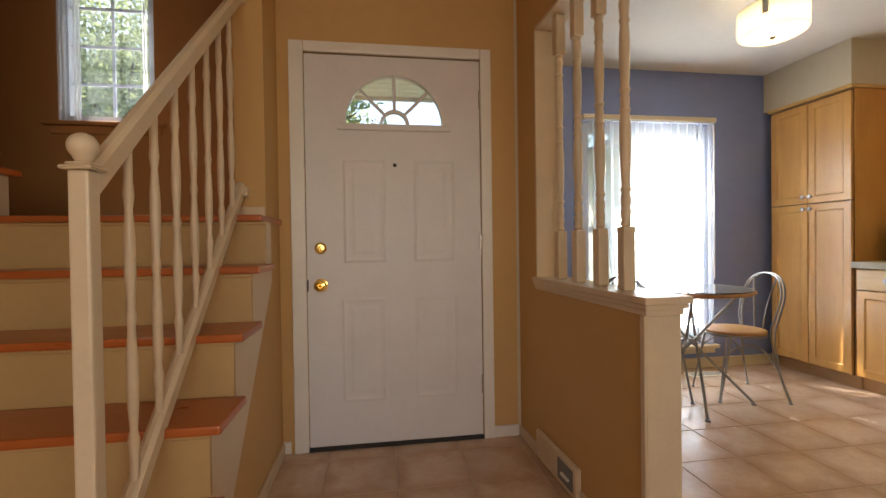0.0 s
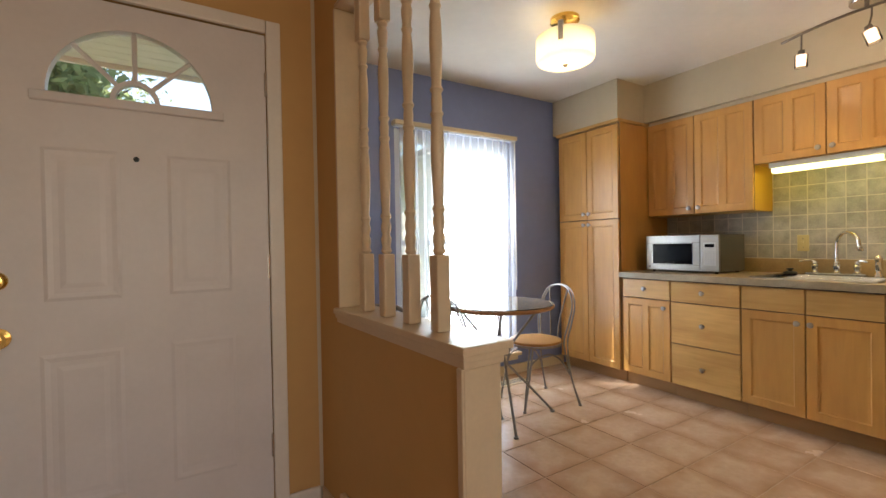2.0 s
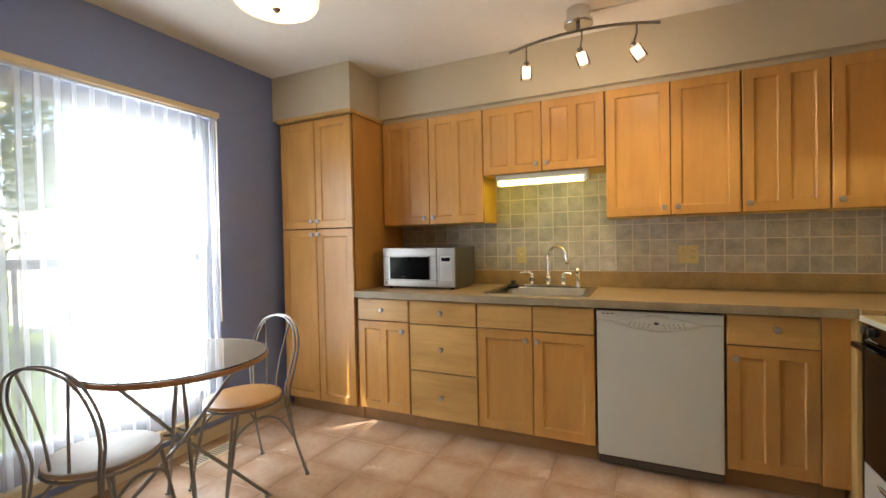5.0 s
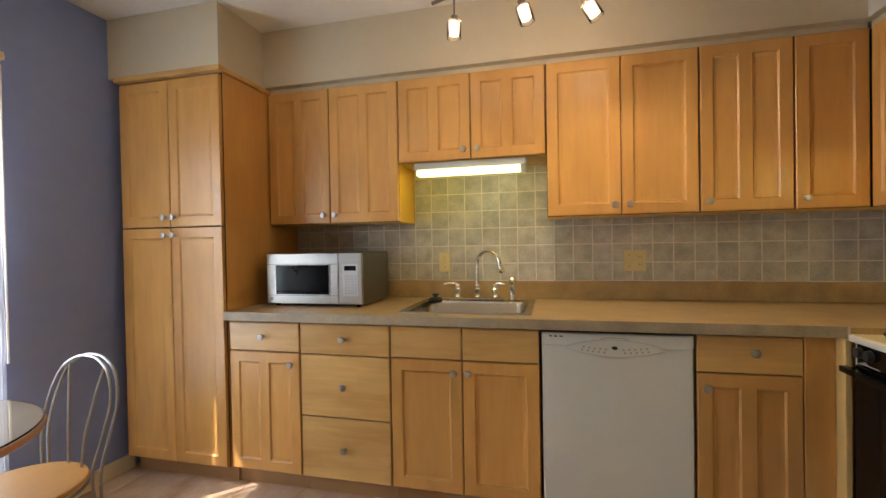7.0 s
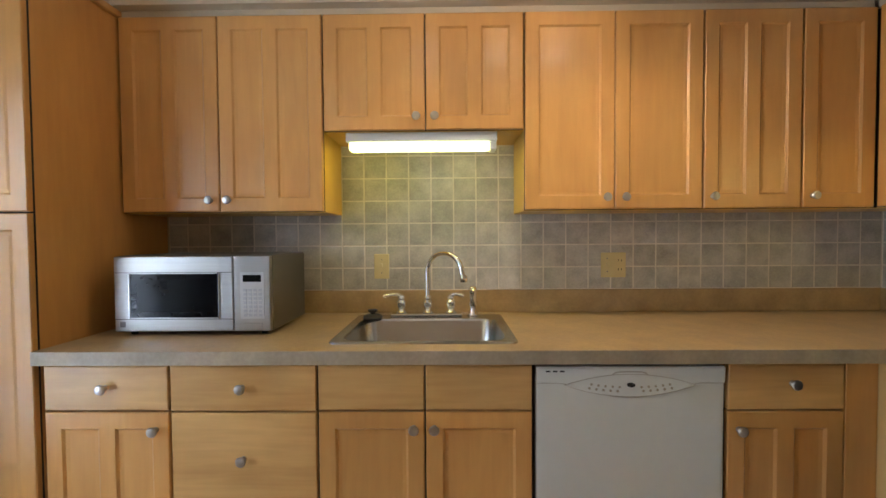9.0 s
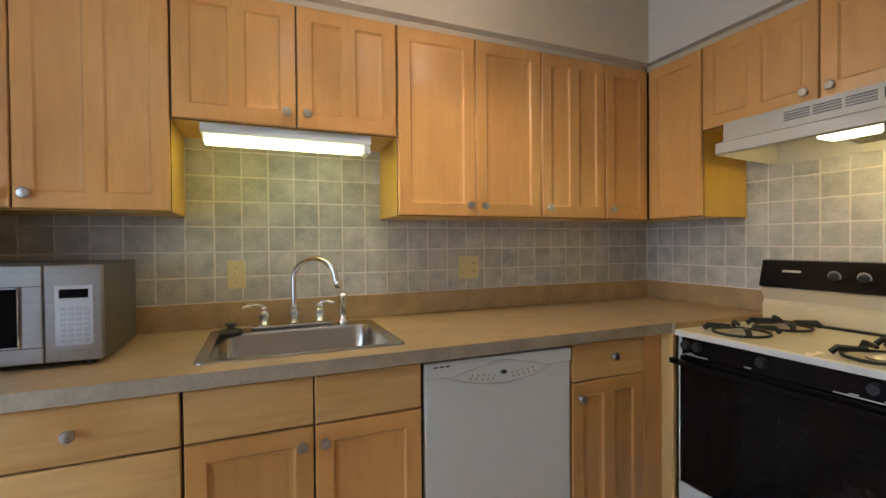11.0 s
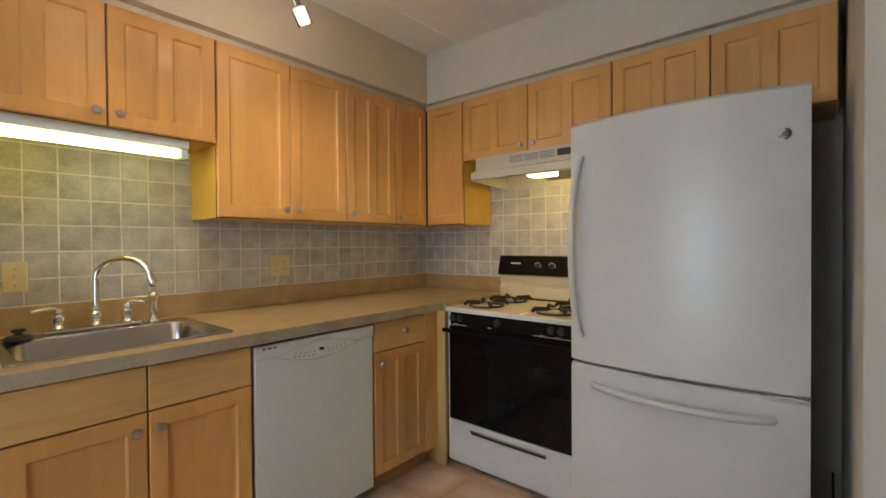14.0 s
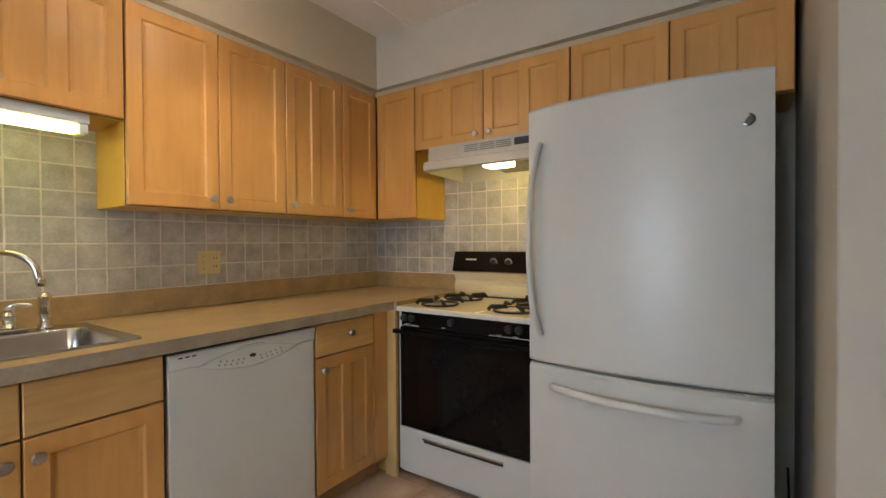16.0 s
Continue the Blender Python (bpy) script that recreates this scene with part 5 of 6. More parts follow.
drawer = part("storage_drawer", B((VX0 + 0.004, VX1 - 0.004, VF - 0.029, VF + 0.004, 0.045, 0.268), bevel=0.005, seg=2), M_APPL, stove)
part("drawer_pull", B((2.93, 3.37, VF + 0.004, VF + 0.012, 0.218, 0.24), bevel=0.003), M_IRON, drawer, "black drawer pull")
part("pull_lip", B((2.93, 3.37, VF + 0.0125, VF + 0.018, 0.236, 0.242)), M_CHROME, drawer)
part("toe_base", B((VX0 + 0.03, VX1 - 0.03, S_IN + 0.05, VF - 0.06, 0.0, 0.0195)), M_IRON, stove)
bm = bmesh.new()
prof = [(S_IN + 0.02, 0.868), (S_IN + 0.075, 0.868), (S_IN + 0.075, 0.965), (S_IN + 0.062, 0.985), (S_IN + 0.09, 1.04), (S_IN + 0.06, 1.16), (S_IN + 0.02, 1.16)]
rows = [[bm.verts.new((x, y, z)) for y, z in prof] for x in (VX0, VX1 + 0.008)]
for j in range(len(prof)):
    bm.faces.new((rows[0][j], rows[0][(j + 1) % len(prof)], rows[1][(j + 1) % len(prof)], rows[1][j]))
bm.faces.new(rows[0])
bm.faces.new(rows[1][::-1])
guard = part("backguard", bm, M_ALMOND, stove, "cream enamel backguard")
bm = bmesh.new()
prof = [(S_IN + 0.0915, 1.043), (S_IN + 0.097, 1.045), (S_IN + 0.067, 1.163), (S_IN + 0.02, 1.166), (S_IN + 0.02, 1.1605), (S_IN + 0.0605, 1.1605)]
rows = [[bm.verts.new((x, y, z)) for y, z in prof] for x in (VX0 - 0.002, VX1 + 0.011)]
for j in range(len(prof)):
    bm.faces.new((rows[0][j], rows[0][(j + 1) % len(prof)], rows[1][(j + 1) % len(prof)], rows[1][j]))
bm.faces.new(rows[0])
bm.faces.new(rows[1][::-1])
bpan = part("back_panel", bm, M_BLACK, guard, "black control panel")
TILTB = Matrix.Translation((0, S_IN + 0.0825, 1.105)) @ Matrix.Rotation(radians(-104), 4, "X")
part("badge", B((3.38, 3.45, S_IN + 0.083, S_IN + 0.088, 1.112, 1.121)), M_LABEL, guard, "pale metal badge bar")
for x in (3.26, 3.165):
    part("clock_knob", lathe([(0.019, -0.004), (0.019, 0.004), (0.016, 0.006), (0.015, 0.016), (0.005, 0.017)], Matrix.Translation((x, 0, 0)) @ TILTB @ Matrix.Rotation(radians(180), 4, "Y") @ Matrix.Rotation(radians(180), 4, "X"), 20), M_IRON, guard, "black clock knob", True)
    part("dial_ring", lathe([(0.0195, 0.002), (0.023, 0.0025), (0.023, 0.0035), (0.0195, 0.0045)], Matrix.Translation((x, 0.0005, 0)) @ TILTB @ Matrix.Rotation(radians(180), 4, "Y") @ Matrix.Rotation(radians(180), 4, "X"), 20), M_GREYPR, guard)
part("trim_line", B((VX0, VX1, S_IN + 0.0905, S_IN + 0.099, 1.038, 1.0425)), M_CHROME, guard)
for x in (3.36, 2.94):
    for y in (-0.10, -0.36):
        g = part("burner_grate", tube([(x + 0.095 * math.cos(a), y + 0.095 * math.sin(a), 0.899) for a in (math.pi * k / 12 for k in range(24))], 0.005, 6, closed=True), M_IRON, stove, "black cast-iron burner grate")
        part("burner", lathe([(0.04, 0.893), (0.042, 0.9), (0.03, 0.908), (0.006, 0.911)], Matrix.Translation((x, y, 0)), 16), M_KNOB, stove, "pale metal burner", True)
        for a in (45, 135, 225, 315):
            c, s = math.cos(radians(a)), math.sin(radians(a))
            part("grate_arm", tube([(x + 0.125 * c, y + 0.125 * s, 0.905), (x + 0.11 * c, y + 0.11 * s, 0.92), (x + 0.035 * c, y + 0.035 * s, 0.922)], [0.010, 0.011, 0.006], 6), M_IRON, g)

# ---- range hood ----
HX0, HX1, HF = 2.755, 3.512, -0.17
M_FILTER = mat("brushed_filter_mesh", (0.22, 0.20, 0.16), 0.5, 0.6, vary=0.2, scale=40, bump=0.6, bump_scale=160)
M_HOOD = mat("cream_white_hood_enamel", (0.50, 0.47, 0.40), 0.35, vary=0.03, scale=4)
hood = thing("range_hood", "white range hood with lit lamp", "range hood", (3.14, -0.38, 1.6))


def prism(prof, x0, x1, bm=None):
    """A profile in y and z drawn out along x."""
    bm = bm or bmesh.new()
    rows = [[bm.verts.new((x, y, z)) for y, z in prof] for x in (x0, x1)]
    for j in range(len(prof)):
        bm.faces.new((rows[0][j], rows[0][(j + 1) % len(prof)], rows[1][(j + 1) % len(prof)], rows[1][j]))
    bm.faces.new(rows[0])
    bm.faces.new(rows[1][::-1])
    return bm


outer = [(S_IN + 0.014, 1.753), (HF - 0.05, 1.753), (HF - 0.045, 1.675), (HF, 1.66), (HF + 0.004, 1.618), (HF - 0.012, 1.612)]
inner = [(HF - 0.016, 1.616), (HF - 0.018, 1.650), (HF - 0.058, 1.666), (HF - 0.062, 1.749), (S_IN + 0.018, 1.749), (S_IN + 0.018, 1.594)]
part("shell", prism(outer + inner + [(S_IN + 0.014, 1.594)], HX0 + 0.004, HX1 - 0.004), M_HOOD, hood)
for x in (HX0, HX1 - 0.0037):
    part("end_plate", prism(outer + [(S_IN + 0.014, 1.594)], x, x + 0.0037), M_HOOD, hood)
for x in (3.235, 3.14, 3.045):
    part("vent_grille", B(*[(x - 0.041, x + 0.041, HF - 0.0468, HF - 0.0435 + 0.001, 1.70 + 0.01 * k, 1.7035 + 0.01 * k) for k in range(4)]), M_SEAM, hood, "dark slotted vent")
part("switch", B((2.89, 2.985, HF - 0.048, HF - 0.042, 1.70, 1.735)), M_IRON, hood)
part("filter", prism([(S_IN + 0.03, 1.628), (HF - 0.075, 1.668), (HF - 0.076, 1.674), (S_IN + 0.03, 1.634)], HX0 + 0.01, 3.20), M_FILTER, hood, "grey metal mesh filter")
part("filter_frame", prism([(S_IN + 0.03, 1.624), (HF - 0.07, 1.664), (HF - 0.072, 1.676), (S_IN + 0.03, 1.636)], 3.2003, 3.212), M_CHROME, hood)
part("lamp_lens", B((3.035, 3.18, HF - 0.165, HF - 0.06, 1.612, 1.650), bevel=0.006), M_HOODLENS, hood, "glowing lamp lens")

# ---- fridge ----
FR0, FR1, FRY = 1.970, 2.778, 0.098
fridge = thing("refrigerator", "white bottom-freezer refrigerator with bowed doors", "refrigerator", (2.37, -0.2, 0))
part("cabinet", B((FR0 + 0.006, FR1 - 0.006, -0.57, 0.03, 0.03, 1.735), bevel=0.006), M_FRSIDE, fridge, "cabinet sides coloured dark grey for gap shade")


def bowed(z0, z1, dome=0.0):
    """A door front bowed outward across its width, with an arched top."""
    bm = bmesh.new()
    n = 18
    rows = []
    for i in range(n + 1):
        u = -1 + 2 * i / n
        x = (FR0 + FR1) / 2 + u * (FR1 - FR0) / 2
        y = FRY + 0.036 * (1 - u * u)
        e = 0.006 if i in (0, n) else 0
        zt = z1 + dome * (1 - u * u)
        rows.append([bm.verts.new(v) for v in ((x, 0.032, z0), (x, y - 0.008 - e, z0), (x, y - e, z0 + 0.008), (x, y - e, zt - 0.012), (x, y - 0.012 - e, zt), (x, 0.032, zt))])
    for a, b in zip(rows, rows[1:]):
        for j in range(6):
            bm.faces.new((a[j], a[(j + 1) % 6], b[(j + 1) % 6], b[j]))
    bm.faces.new(rows[0])
    bm.faces.new(rows[-1][::-1])
    return bm


top_door = part("fridge_door", bowed(0.735, 1.755, 0.006), M_APPL, fridge, smooth=True)
low_door = part("freezer_drawer", bowed(0.07, 0.722), M_APPL, fridge, smooth=True)
part("gasket", B((FR0 + 0.01, FR1 - 0.01, 0.0305, 0.08, 0.7225, 0.7345)), M_SEAM, fridge)
part("kick_grille", B((FR0 + 0.02, FR1 - 0.02, -0.02, 0.03, 0.0, 0.029)), M_SEAM, fridge)
part("hinge_cover", B((FR0 + 0.01, FR0 + 0.10, 0.0, 0.09, 1.7355, 1.749), bevel=0.004), M_APPL, fridge)
part("hinge_bracket", B((FR0 + 0.01, FR0 + 0.13, 0.05, 0.112, 0.7255, 0.732)), M_NICKEL, fridge)
hx = FR1 - 0.045
part("door_handle", tube(curve([(hx - 0.012, 0.112, 0.845), (hx, 0.128, 0.89), (hx + 0.018, 0.138, 1.0), (hx + 0.026, 0.141, 1.2), (hx + 0.018, 0.138, 1.42), (hx, 0.128, 1.56), (hx - 0.012, 0.112, 1.61)], 5), 0.0125, 10), M_APPL, top_door, "white bowed handle", True)
part("drawer_handle", tube(curve([(2.67, 0.108, 0.648), (2.645, 0.138, 0.648), (2.52, 0.165, 0.643), (2.367, 0.174, 0.641), (2.2, 0.165, 0.643), (2.09, 0.138, 0.648), (2.065, 0.108, 0.648)], 5), 0.0145, 10), M_APPL, low_door, "white bowed handle", True)
M_BAR2 = mat("dark_chrome", (0.2, 0.2, 0.21), 0.25, 1.0, vary=0.1, scale=90)
part("badge", lathe([(0.022, 0), (0.020, 0.003), (0.016, 0.004), (0.015, 0.0025), (0.003, 0.003)], Matrix.Translation((2.04, 0.107, 1.597)) @ Matrix.Rotation(radians(-84), 4, "X"), 24), M_BAR2, top_door, "round dark metal badge", True)
cord = thing("power_cord", "black power cord beside the fridge", "cord", (1.92, -0.1, 0))
part("cable", tube(curve([(1.90, -0.45, 0.30), (1.905, -0.3, 0.12), (1.93, -0.1, 0.012), (1.91, 0.02, 0.008), (1.94, -0.2, 0.008)], 6), 0.0045, 6), M_IRON, cord)

# ---- ceiling drum light ----
LX, LY = 2.47, 2.24
drum = thing("ceiling_light", "lit drum ceiling light with nickel straps", "ceiling light", (LX, LY, H))
T = Matrix.Translation((LX, LY, 0))
TD = Matrix.Translation((LX, LY, 2.38)) @ Matrix.Diagonal((0.95, 0.95, 0.89, 1)) @ Matrix.Translation((0, 0, -2.38))
part("canopy", lathe([(0.07, H - 0.028), (0.085, H - 0.02), (0.085, H - 0.0005)], T, 28), M_BRASS, drum, "brushed gold canopy", True)
part("stem", lathe([(0.012, 2.30), (0.012, H - 0.027)], T, 12), M_NICKEL, drum, smooth=True)
part("glass_shade", lathe([(0.01, 2.205), (0.10, 2.203), (0.145, 2.206), (0.172, 2.222), (0.178, 2.24), (0.178, 2.375), (0.174, 2.38), (0.172, 2.375), (0.172, 2.245), (0.165, 2.228), (0.14, 2.214), (0.10, 2.211), (0.01, 2.213)], TD, 40), M_DRUM, drum, "glowing frosted glass", True)
for a in (-145, -25, 95):
    c, s = math.cos(radians(a)), math.sin(radians(a))
    bm = B((0.182, 0.188, -0.015, 0.015, 2.285, 2.40), (0.04, 0.188, -0.015, 0.015, 2.4005, 2.406))
    bm.transform(TD @ Matrix.Rotation(radians(a), 4, "Z"))
    part("strap", bm, M_KNOB, drum)
# unseen disc added inside the shade to weaken the halo on the ceiling
part("upward_light_blocker", lathe([(0.013, 2.345), (0.115, 2.338), (0.118, 2.335), (0.118, 2.332), (0.013, 2.339)], T, 28), M_WHITE, drum, "added white disc blocking upward light", True)
part("finial", lathe([(0.018, 2.2045), (0.019, 2.197), (0.012, 2.185), (0.003, 2.182)], TD, 16), M_NICKEL, drum, smooth=True)

# ---- track light ----
TKX, TKY = 3.60, 1.19
track = thing("track_light", "curved nickel track light with three lit glass heads", "track light", (TKX, TKY, H))
part("canopy", lathe([(0.060, H - 0.065), (0.062, H - 0.06), (0.062, H - 0.0005)], Matrix.Translation((TKX, TKY, 0)), 28), M_NICKEL, track, smooth=True)
part("canopy_plate", lathe([(0.074, H - 0.09), (0.077, H - 0.086), (0.077, H - 0.066), (0.06, H - 0.0652)], Matrix.Translation((TKX, TKY, 0)), 28), M_NICKEL, track, smooth=True)
bar = [(TKX + 0.035 - 0.06 * (1 - u * u), TKY + 0.40 * u, 2.345 + 0.018 * (1 - u * u)) for u in (k / 10 for k in range(-10, 11))]
M_BAR = mat("dull_bronze_nickel", (0.24, 0.21, 0.18), 0.32, 1.0, vary=0.05)
part("bar", tube(bar, [0.008] * 21, 8), M_BAR, track, smooth=True)
part("bar_stem", tube([(TKX - 0.02, TKY, 2.42), (TKX - 0.024, TKY, 2.37)], 0.010, 10), M_BAR, track)
for v, aim in ((0.29, (-0.02, 0.03, -1)), (-0.02, (0.02, -0.28, -1)), (-0.29, (-0.02, -0.55, -1))):
    u = v / 0.4
    x, y, z = TKX + 0.035 - 0.06 * (1 - u * u), TKY + v, 2.345 + 0.018 * (1 - u * u)
    m = Matrix.Translation((x - 0.01, y, z - 0.148)) @ Vector(aim).normalized().to_track_quat("-Z", "Y").to_matrix().to_4x4()
    head = part("head_stem", tube([(x, y, z), (x - 0.004, y, z - 0.05), tuple(m @ Vector((0, 0, 0.04)))], 0.0045, 8), M_BAR, track)
    bm = cyl(bmesh.new(), 0.017, 0.022, 0.048, m, 16)
    part("socket", bm, M_BAR, head, smooth=True)
    part("glowing_core", cyl(bmesh.new(), 0.0235, -0.034, 0.018, m, 18), M_SPOT, head, "glowing frosted core", True)
    sleeve = part("glass_sleeve", lathe([(0.0285, 0.0235), (0.0315, 0.0235), (0.0325, 0.018), (0.0325, -0.046), (0.0315, -0.05), (0.0295, -0.05), (0.0285, -0.046), (0.0285, 0.018)], m, 20), M_SPOTGLASS, head, "clear glass sleeve", True)
    sleeve.visible_shadow = False
    for k in (-1, 1):
        part("clip", tube([tuple(m @ Vector((0.018 * k, 0, 0.02))), tuple(m @ Vector((0.019 * k, 0, 0.036)))], 0.003, 6), M_BAR, head)

raceway = thing("ceiling_raceway", "thin painted cable raceway on the ceiling", "raceway", (3.2, 1.0, H))
part("cover", tube([(3.655, TKY - 0.07, H - 0.003), (3.655, -0.24, H - 0.003)], 0.004, 6), M_CEIL, raceway)

# ---- table and chairs ----
TCX, TCY, TR = 2.33, 2.73, 0.368
table = thing("bistro_table", "round wooden bistro table on crossed metal legs", "table", (TCX, TCY, 0))
Tm = Matrix.Translation((TCX, TCY, 0.024))
part("tabletop", lathe([(0.01, 0.708), (TR - 0.018, 0.708), (TR - 0.004, 0.714), (TR, 0.722), (TR - 0.004, 0.731), (TR - 0.01, 0.733), (0.01, 0.733)], Tm, 56), M_TABLETOP, table, "pale brown wooden round top, lightened for window sheen", True)
part("edge_band", lathe([(TR - 0.016, 0.707), (TR - 0.003, 0.7125), (TR + 0.0015, 0.722), (TR - 0.003, 0.7322), (TR - 0.009, 0.7332), (TR - 0.009, 0.728), (TR - 0.016, 0.71)], Tm, 56), M_TABLE, table, "reddish brown wooden edge", True)
part("glass_plate", lathe([(0.01, 0.7335), (TR - 0.006, 0.7335), (TR - 0.004, 0.736), (TR - 0.006, 0.7395), (0.01, 0.7395)], Tm, 56), M_GLASS, table, "clear glass protective plate", True).visible_shadow = False
for k in range(4):
    a = radians(-29 + 90 * k)
    c, s = math.cos(a), math.sin(a)
    e, f = -s * 0.03, c * 0.03
    pts = [(TCX - 0.27 * c + e, TCY - 0.27 * s + f, 0.73), (TCX - 0.02 * c + e, TCY - 0.02 * s + f, 0.42), (TCX + 0.20 * c + e, TCY + 0.20 * s + f, 0.19), (TCX + 0.365 * c + e, TCY + 0.365 * s + f, 0.012)]
    leg = part("leg", tube(pts, 0.0085, 8), M_WIRE, table, smooth=True)
    part("foot", cyl(bmesh.new(), 0.016, 0, 0.012, Matrix.Translation(pts[-1]) @ Matrix.Translation((0, 0, -0.012)), 12), M_WIRE, leg)
    a2 = radians(-29 + 90 * k + 90)
    part("brace", tube([(TCX + 0.06 * c, TCY + 0.06 * s, 0.40), (TCX + 0.06 * math.cos(a2), TCY + 0.06 * math.sin(a2), 0.43)], 0.006, 8), M_WIRE, table)
part("top_ring", tube([(TCX + 0.27 * math.cos(a), TCY + 0.27 * math.sin(a), 0.724) for a in (math.pi * k / 16 for k in range(32))], 0.006, 6, closed=True), M_WIRE, table)


def bistro_chair(m, seat_mat, label, seat_label):
    """Round seat on wire legs; a double hoop runs up from the back feet. It faces +x."""
    c = thing("bistro_chair", label, "chair", group="chairs round the table")
    c.matrix_basis = m

    def P(name, bm, mt, parent, lab="", sm=True):
        bm.transform(m)
        return part(name, bm, mt, parent, lab, sm)
    P("seat", lathe([(0.01, 0.438), (0.178, 0.438), (0.188, 0.444), (0.19, 0.452), (0.186, 0.459), (0.17, 0.462), (0.01, 0.459)], seg=40), seat_mat, c, seat_label)
    P("seat_ring", tube([(0.186 * math.cos(a), 0.186 * math.sin(a), 0.431) for a in (math.pi * k / 16 for k in range(32))], 0.0065, 6, closed=True), M_WIRE, c)
    for d in (0.0, 0.022):
        half = [(-0.225 - d * 0.3, 0.205 + d * 0.2, 0.008), (-0.175, 0.175 + d * 0.3, 0.22), (-0.14 - d, 0.155 + d * 0.4, 0.44), (-0.155 - d, 0.185 + d * 0.2, 0.58), (-0.185 - d, 0.19, 0.70), (-0.205 - d, 0.145, 0.795), (-0.215 - d, 0.07, 0.838)]
        line = half + [(-0.218 - d, 0, 0.847)] + [(x, -y, z) for x, y, z in half[::-1]]
        P("back_hoop", tube(curve(line, 5), 0.0055, 8), M_WIRE, c)
    for s in (1, -1):
        P("back_bar", tube(curve([(-0.165, 0.04 * s, 0.44), (-0.175, 0.055 * s, 0.58), (-0.195, 0.085 * s, 0.72), (-0.212, 0.11 * s, 0.815)], 5), 0.005, 8), M_WIRE, c)
        P("front_leg", tube(curve([(0.13, 0.125 * s, 0.43), (0.165, 0.145 * s, 0.22), (0.20, 0.165 * s, 0.008)], 4), 0.0065, 8), M_WIRE, c)
        P("front_leg", tube(curve([(0.115, 0.145 * s, 0.43), (0.155, 0.158 * s, 0.22), (0.20, 0.168 * s, 0.008)], 4), 0.0065, 8), M_WIRE, c)
        P("side_arch", tube(curve([(0.165, 0.145 * s, 0.22), (0.12, 0.15 * s, 0.33), (0.0, 0.155 * s, 0.375), (-0.10, 0.16 * s, 0.33), (-0.172, 0.172 * s, 0.22)], 5), 0.006, 8), M_WIRE, c)
        P("foot", cyl(bmesh.new(), 0.013, 0, 0.01, Matrix.Translation((0.20, 0.166 * s, 0)), 10), M_WIRE, c)
        P("foot", cyl(bmesh.new(), 0.013, 0, 0.01, Matrix.Translation((-0.229, 0.208 * s, 0)), 10), M_WIRE, c)
    return c


bistro_chair(pose(2.715, 2.79, 0, 0, 0, 170), M_SEATWOOD, "grey metal bistro chair with honey wooden seat", "honey-coloured round wooden seat")
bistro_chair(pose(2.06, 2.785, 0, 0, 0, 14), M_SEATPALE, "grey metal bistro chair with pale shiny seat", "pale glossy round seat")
# a third, wider tube chair by the side wall
tc = thing("tube_chair", "grey tube-frame chair with wooden back slat", "chair", (1.484, 2.676, 0))
TM = pose(1.484, 2.676, 0, 0, 0, 50)


def tcp(name, bm, mt, lab=""):
    bm.transform(TM)
    return part(name, bm, mt, tc, lab, True)


hoop = [(-0.19, 0.17, 0.012), (-0.17, 0.17, 0.45), (-0.19, 0.17, 0.70), (-0.20, 0.155, 0.80), (-0.205, 0.11, 0.842), (-0.205, 0.0, 0.85), (-0.205, -0.11, 0.842), (-0.20, -0.155, 0.80), (-0.19, -0.17, 0.70), (-0.17, -0.17, 0.45), (-0.19, -0.17, 0.012)]
tcp("back_hoop", tube(curve(hoop, 5), 0.012, 10), M_WIRE)
for s in (1, -1):
    tcp("front_leg", tube([(0.15, 0.16 * s, 0.44), (0.19, 0.17 * s, 0.012)], 0.012, 10), M_WIRE)
    tcp("seat_rail", tube([(0.15, 0.16 * s, 0.435), (-0.17, 0.165 * s, 0.435)], 0.010, 8), M_WIRE)
tcp("seat", B((-0.16, 0.18, -0.18, 0.18, 0.447, 0.468), bevel=0.008, seg=2), M_SEATWOOD, "honey wooden seat")
tcp("back_slat", B((-0.212, -0.19, -0.155, 0.155, 0.70, 0.765), bevel=0.006, seg=2), M_SEATWOOD, "honey wooden back slat")

fvent = thing("floor_register", "cream metal floor register under the window", "air vent", (2.85, 3.22, 0))
part("frame", B((2.69, 3.01, 3.165, 3.285, -0.004, 0.006), bevel=0.003), M_RAILWOOD, fvent)
part("slots", B(*[(2.71 + 0.02 * i, 2.719 + 0.02 * i, 3.185, 3.265, 0.0062, 0.0072) for i in range(15)]), M_SEAM, fvent)

# ---- outdoors ----
ground = setting("ground", B((-400, 400, 3.54, 600, -0.5, -0.22)), M_LAWN, "sunlit green lawn", "lawn")
road = setting("road", B((-200, 200, 17, 24, -0.2195, -0.20)), M_ROAD, "grey asphalt street", "road")
path = setting("pavement", B((-60, 60, 14.2, 15.6, -0.2195, -0.19), (0.2, 1.3, 3.54, 14.19, -0.2195, -0.19)), M_WALK, "pale concrete walk", "pavement")
porch = thing("porch_roof", "pale boarded porch ceiling outside the front door", "porch roof", (0.35, 3.3, 2.44), kind="structure")
for k in range(14):
    part("soffit_board", B((-0.37, 1.14, 2.56 + 0.112 * k, 2.668 + 0.112 * k, 2.43, 2.448), bevel=0.003), M_SIDING, porch)
part("fascia", B((-0.38, 1.15, 4.13, 4.16, 2.40, 2.62)), M_SIDING, porch)
part("roof_deck", B((-0.38, 1.15, 2.555, 4.129, 2.449, 2.485)), M_ROOF, porch)
wing = thing("neighbour_wing", "white sided building wing beyond the window", "house", (6.8, 9, -0.22), kind="structure")
part("wall", B((5.2, 9.0, 6.5, 12.0, -0.22, 2.9)), M_SIDING, wing)
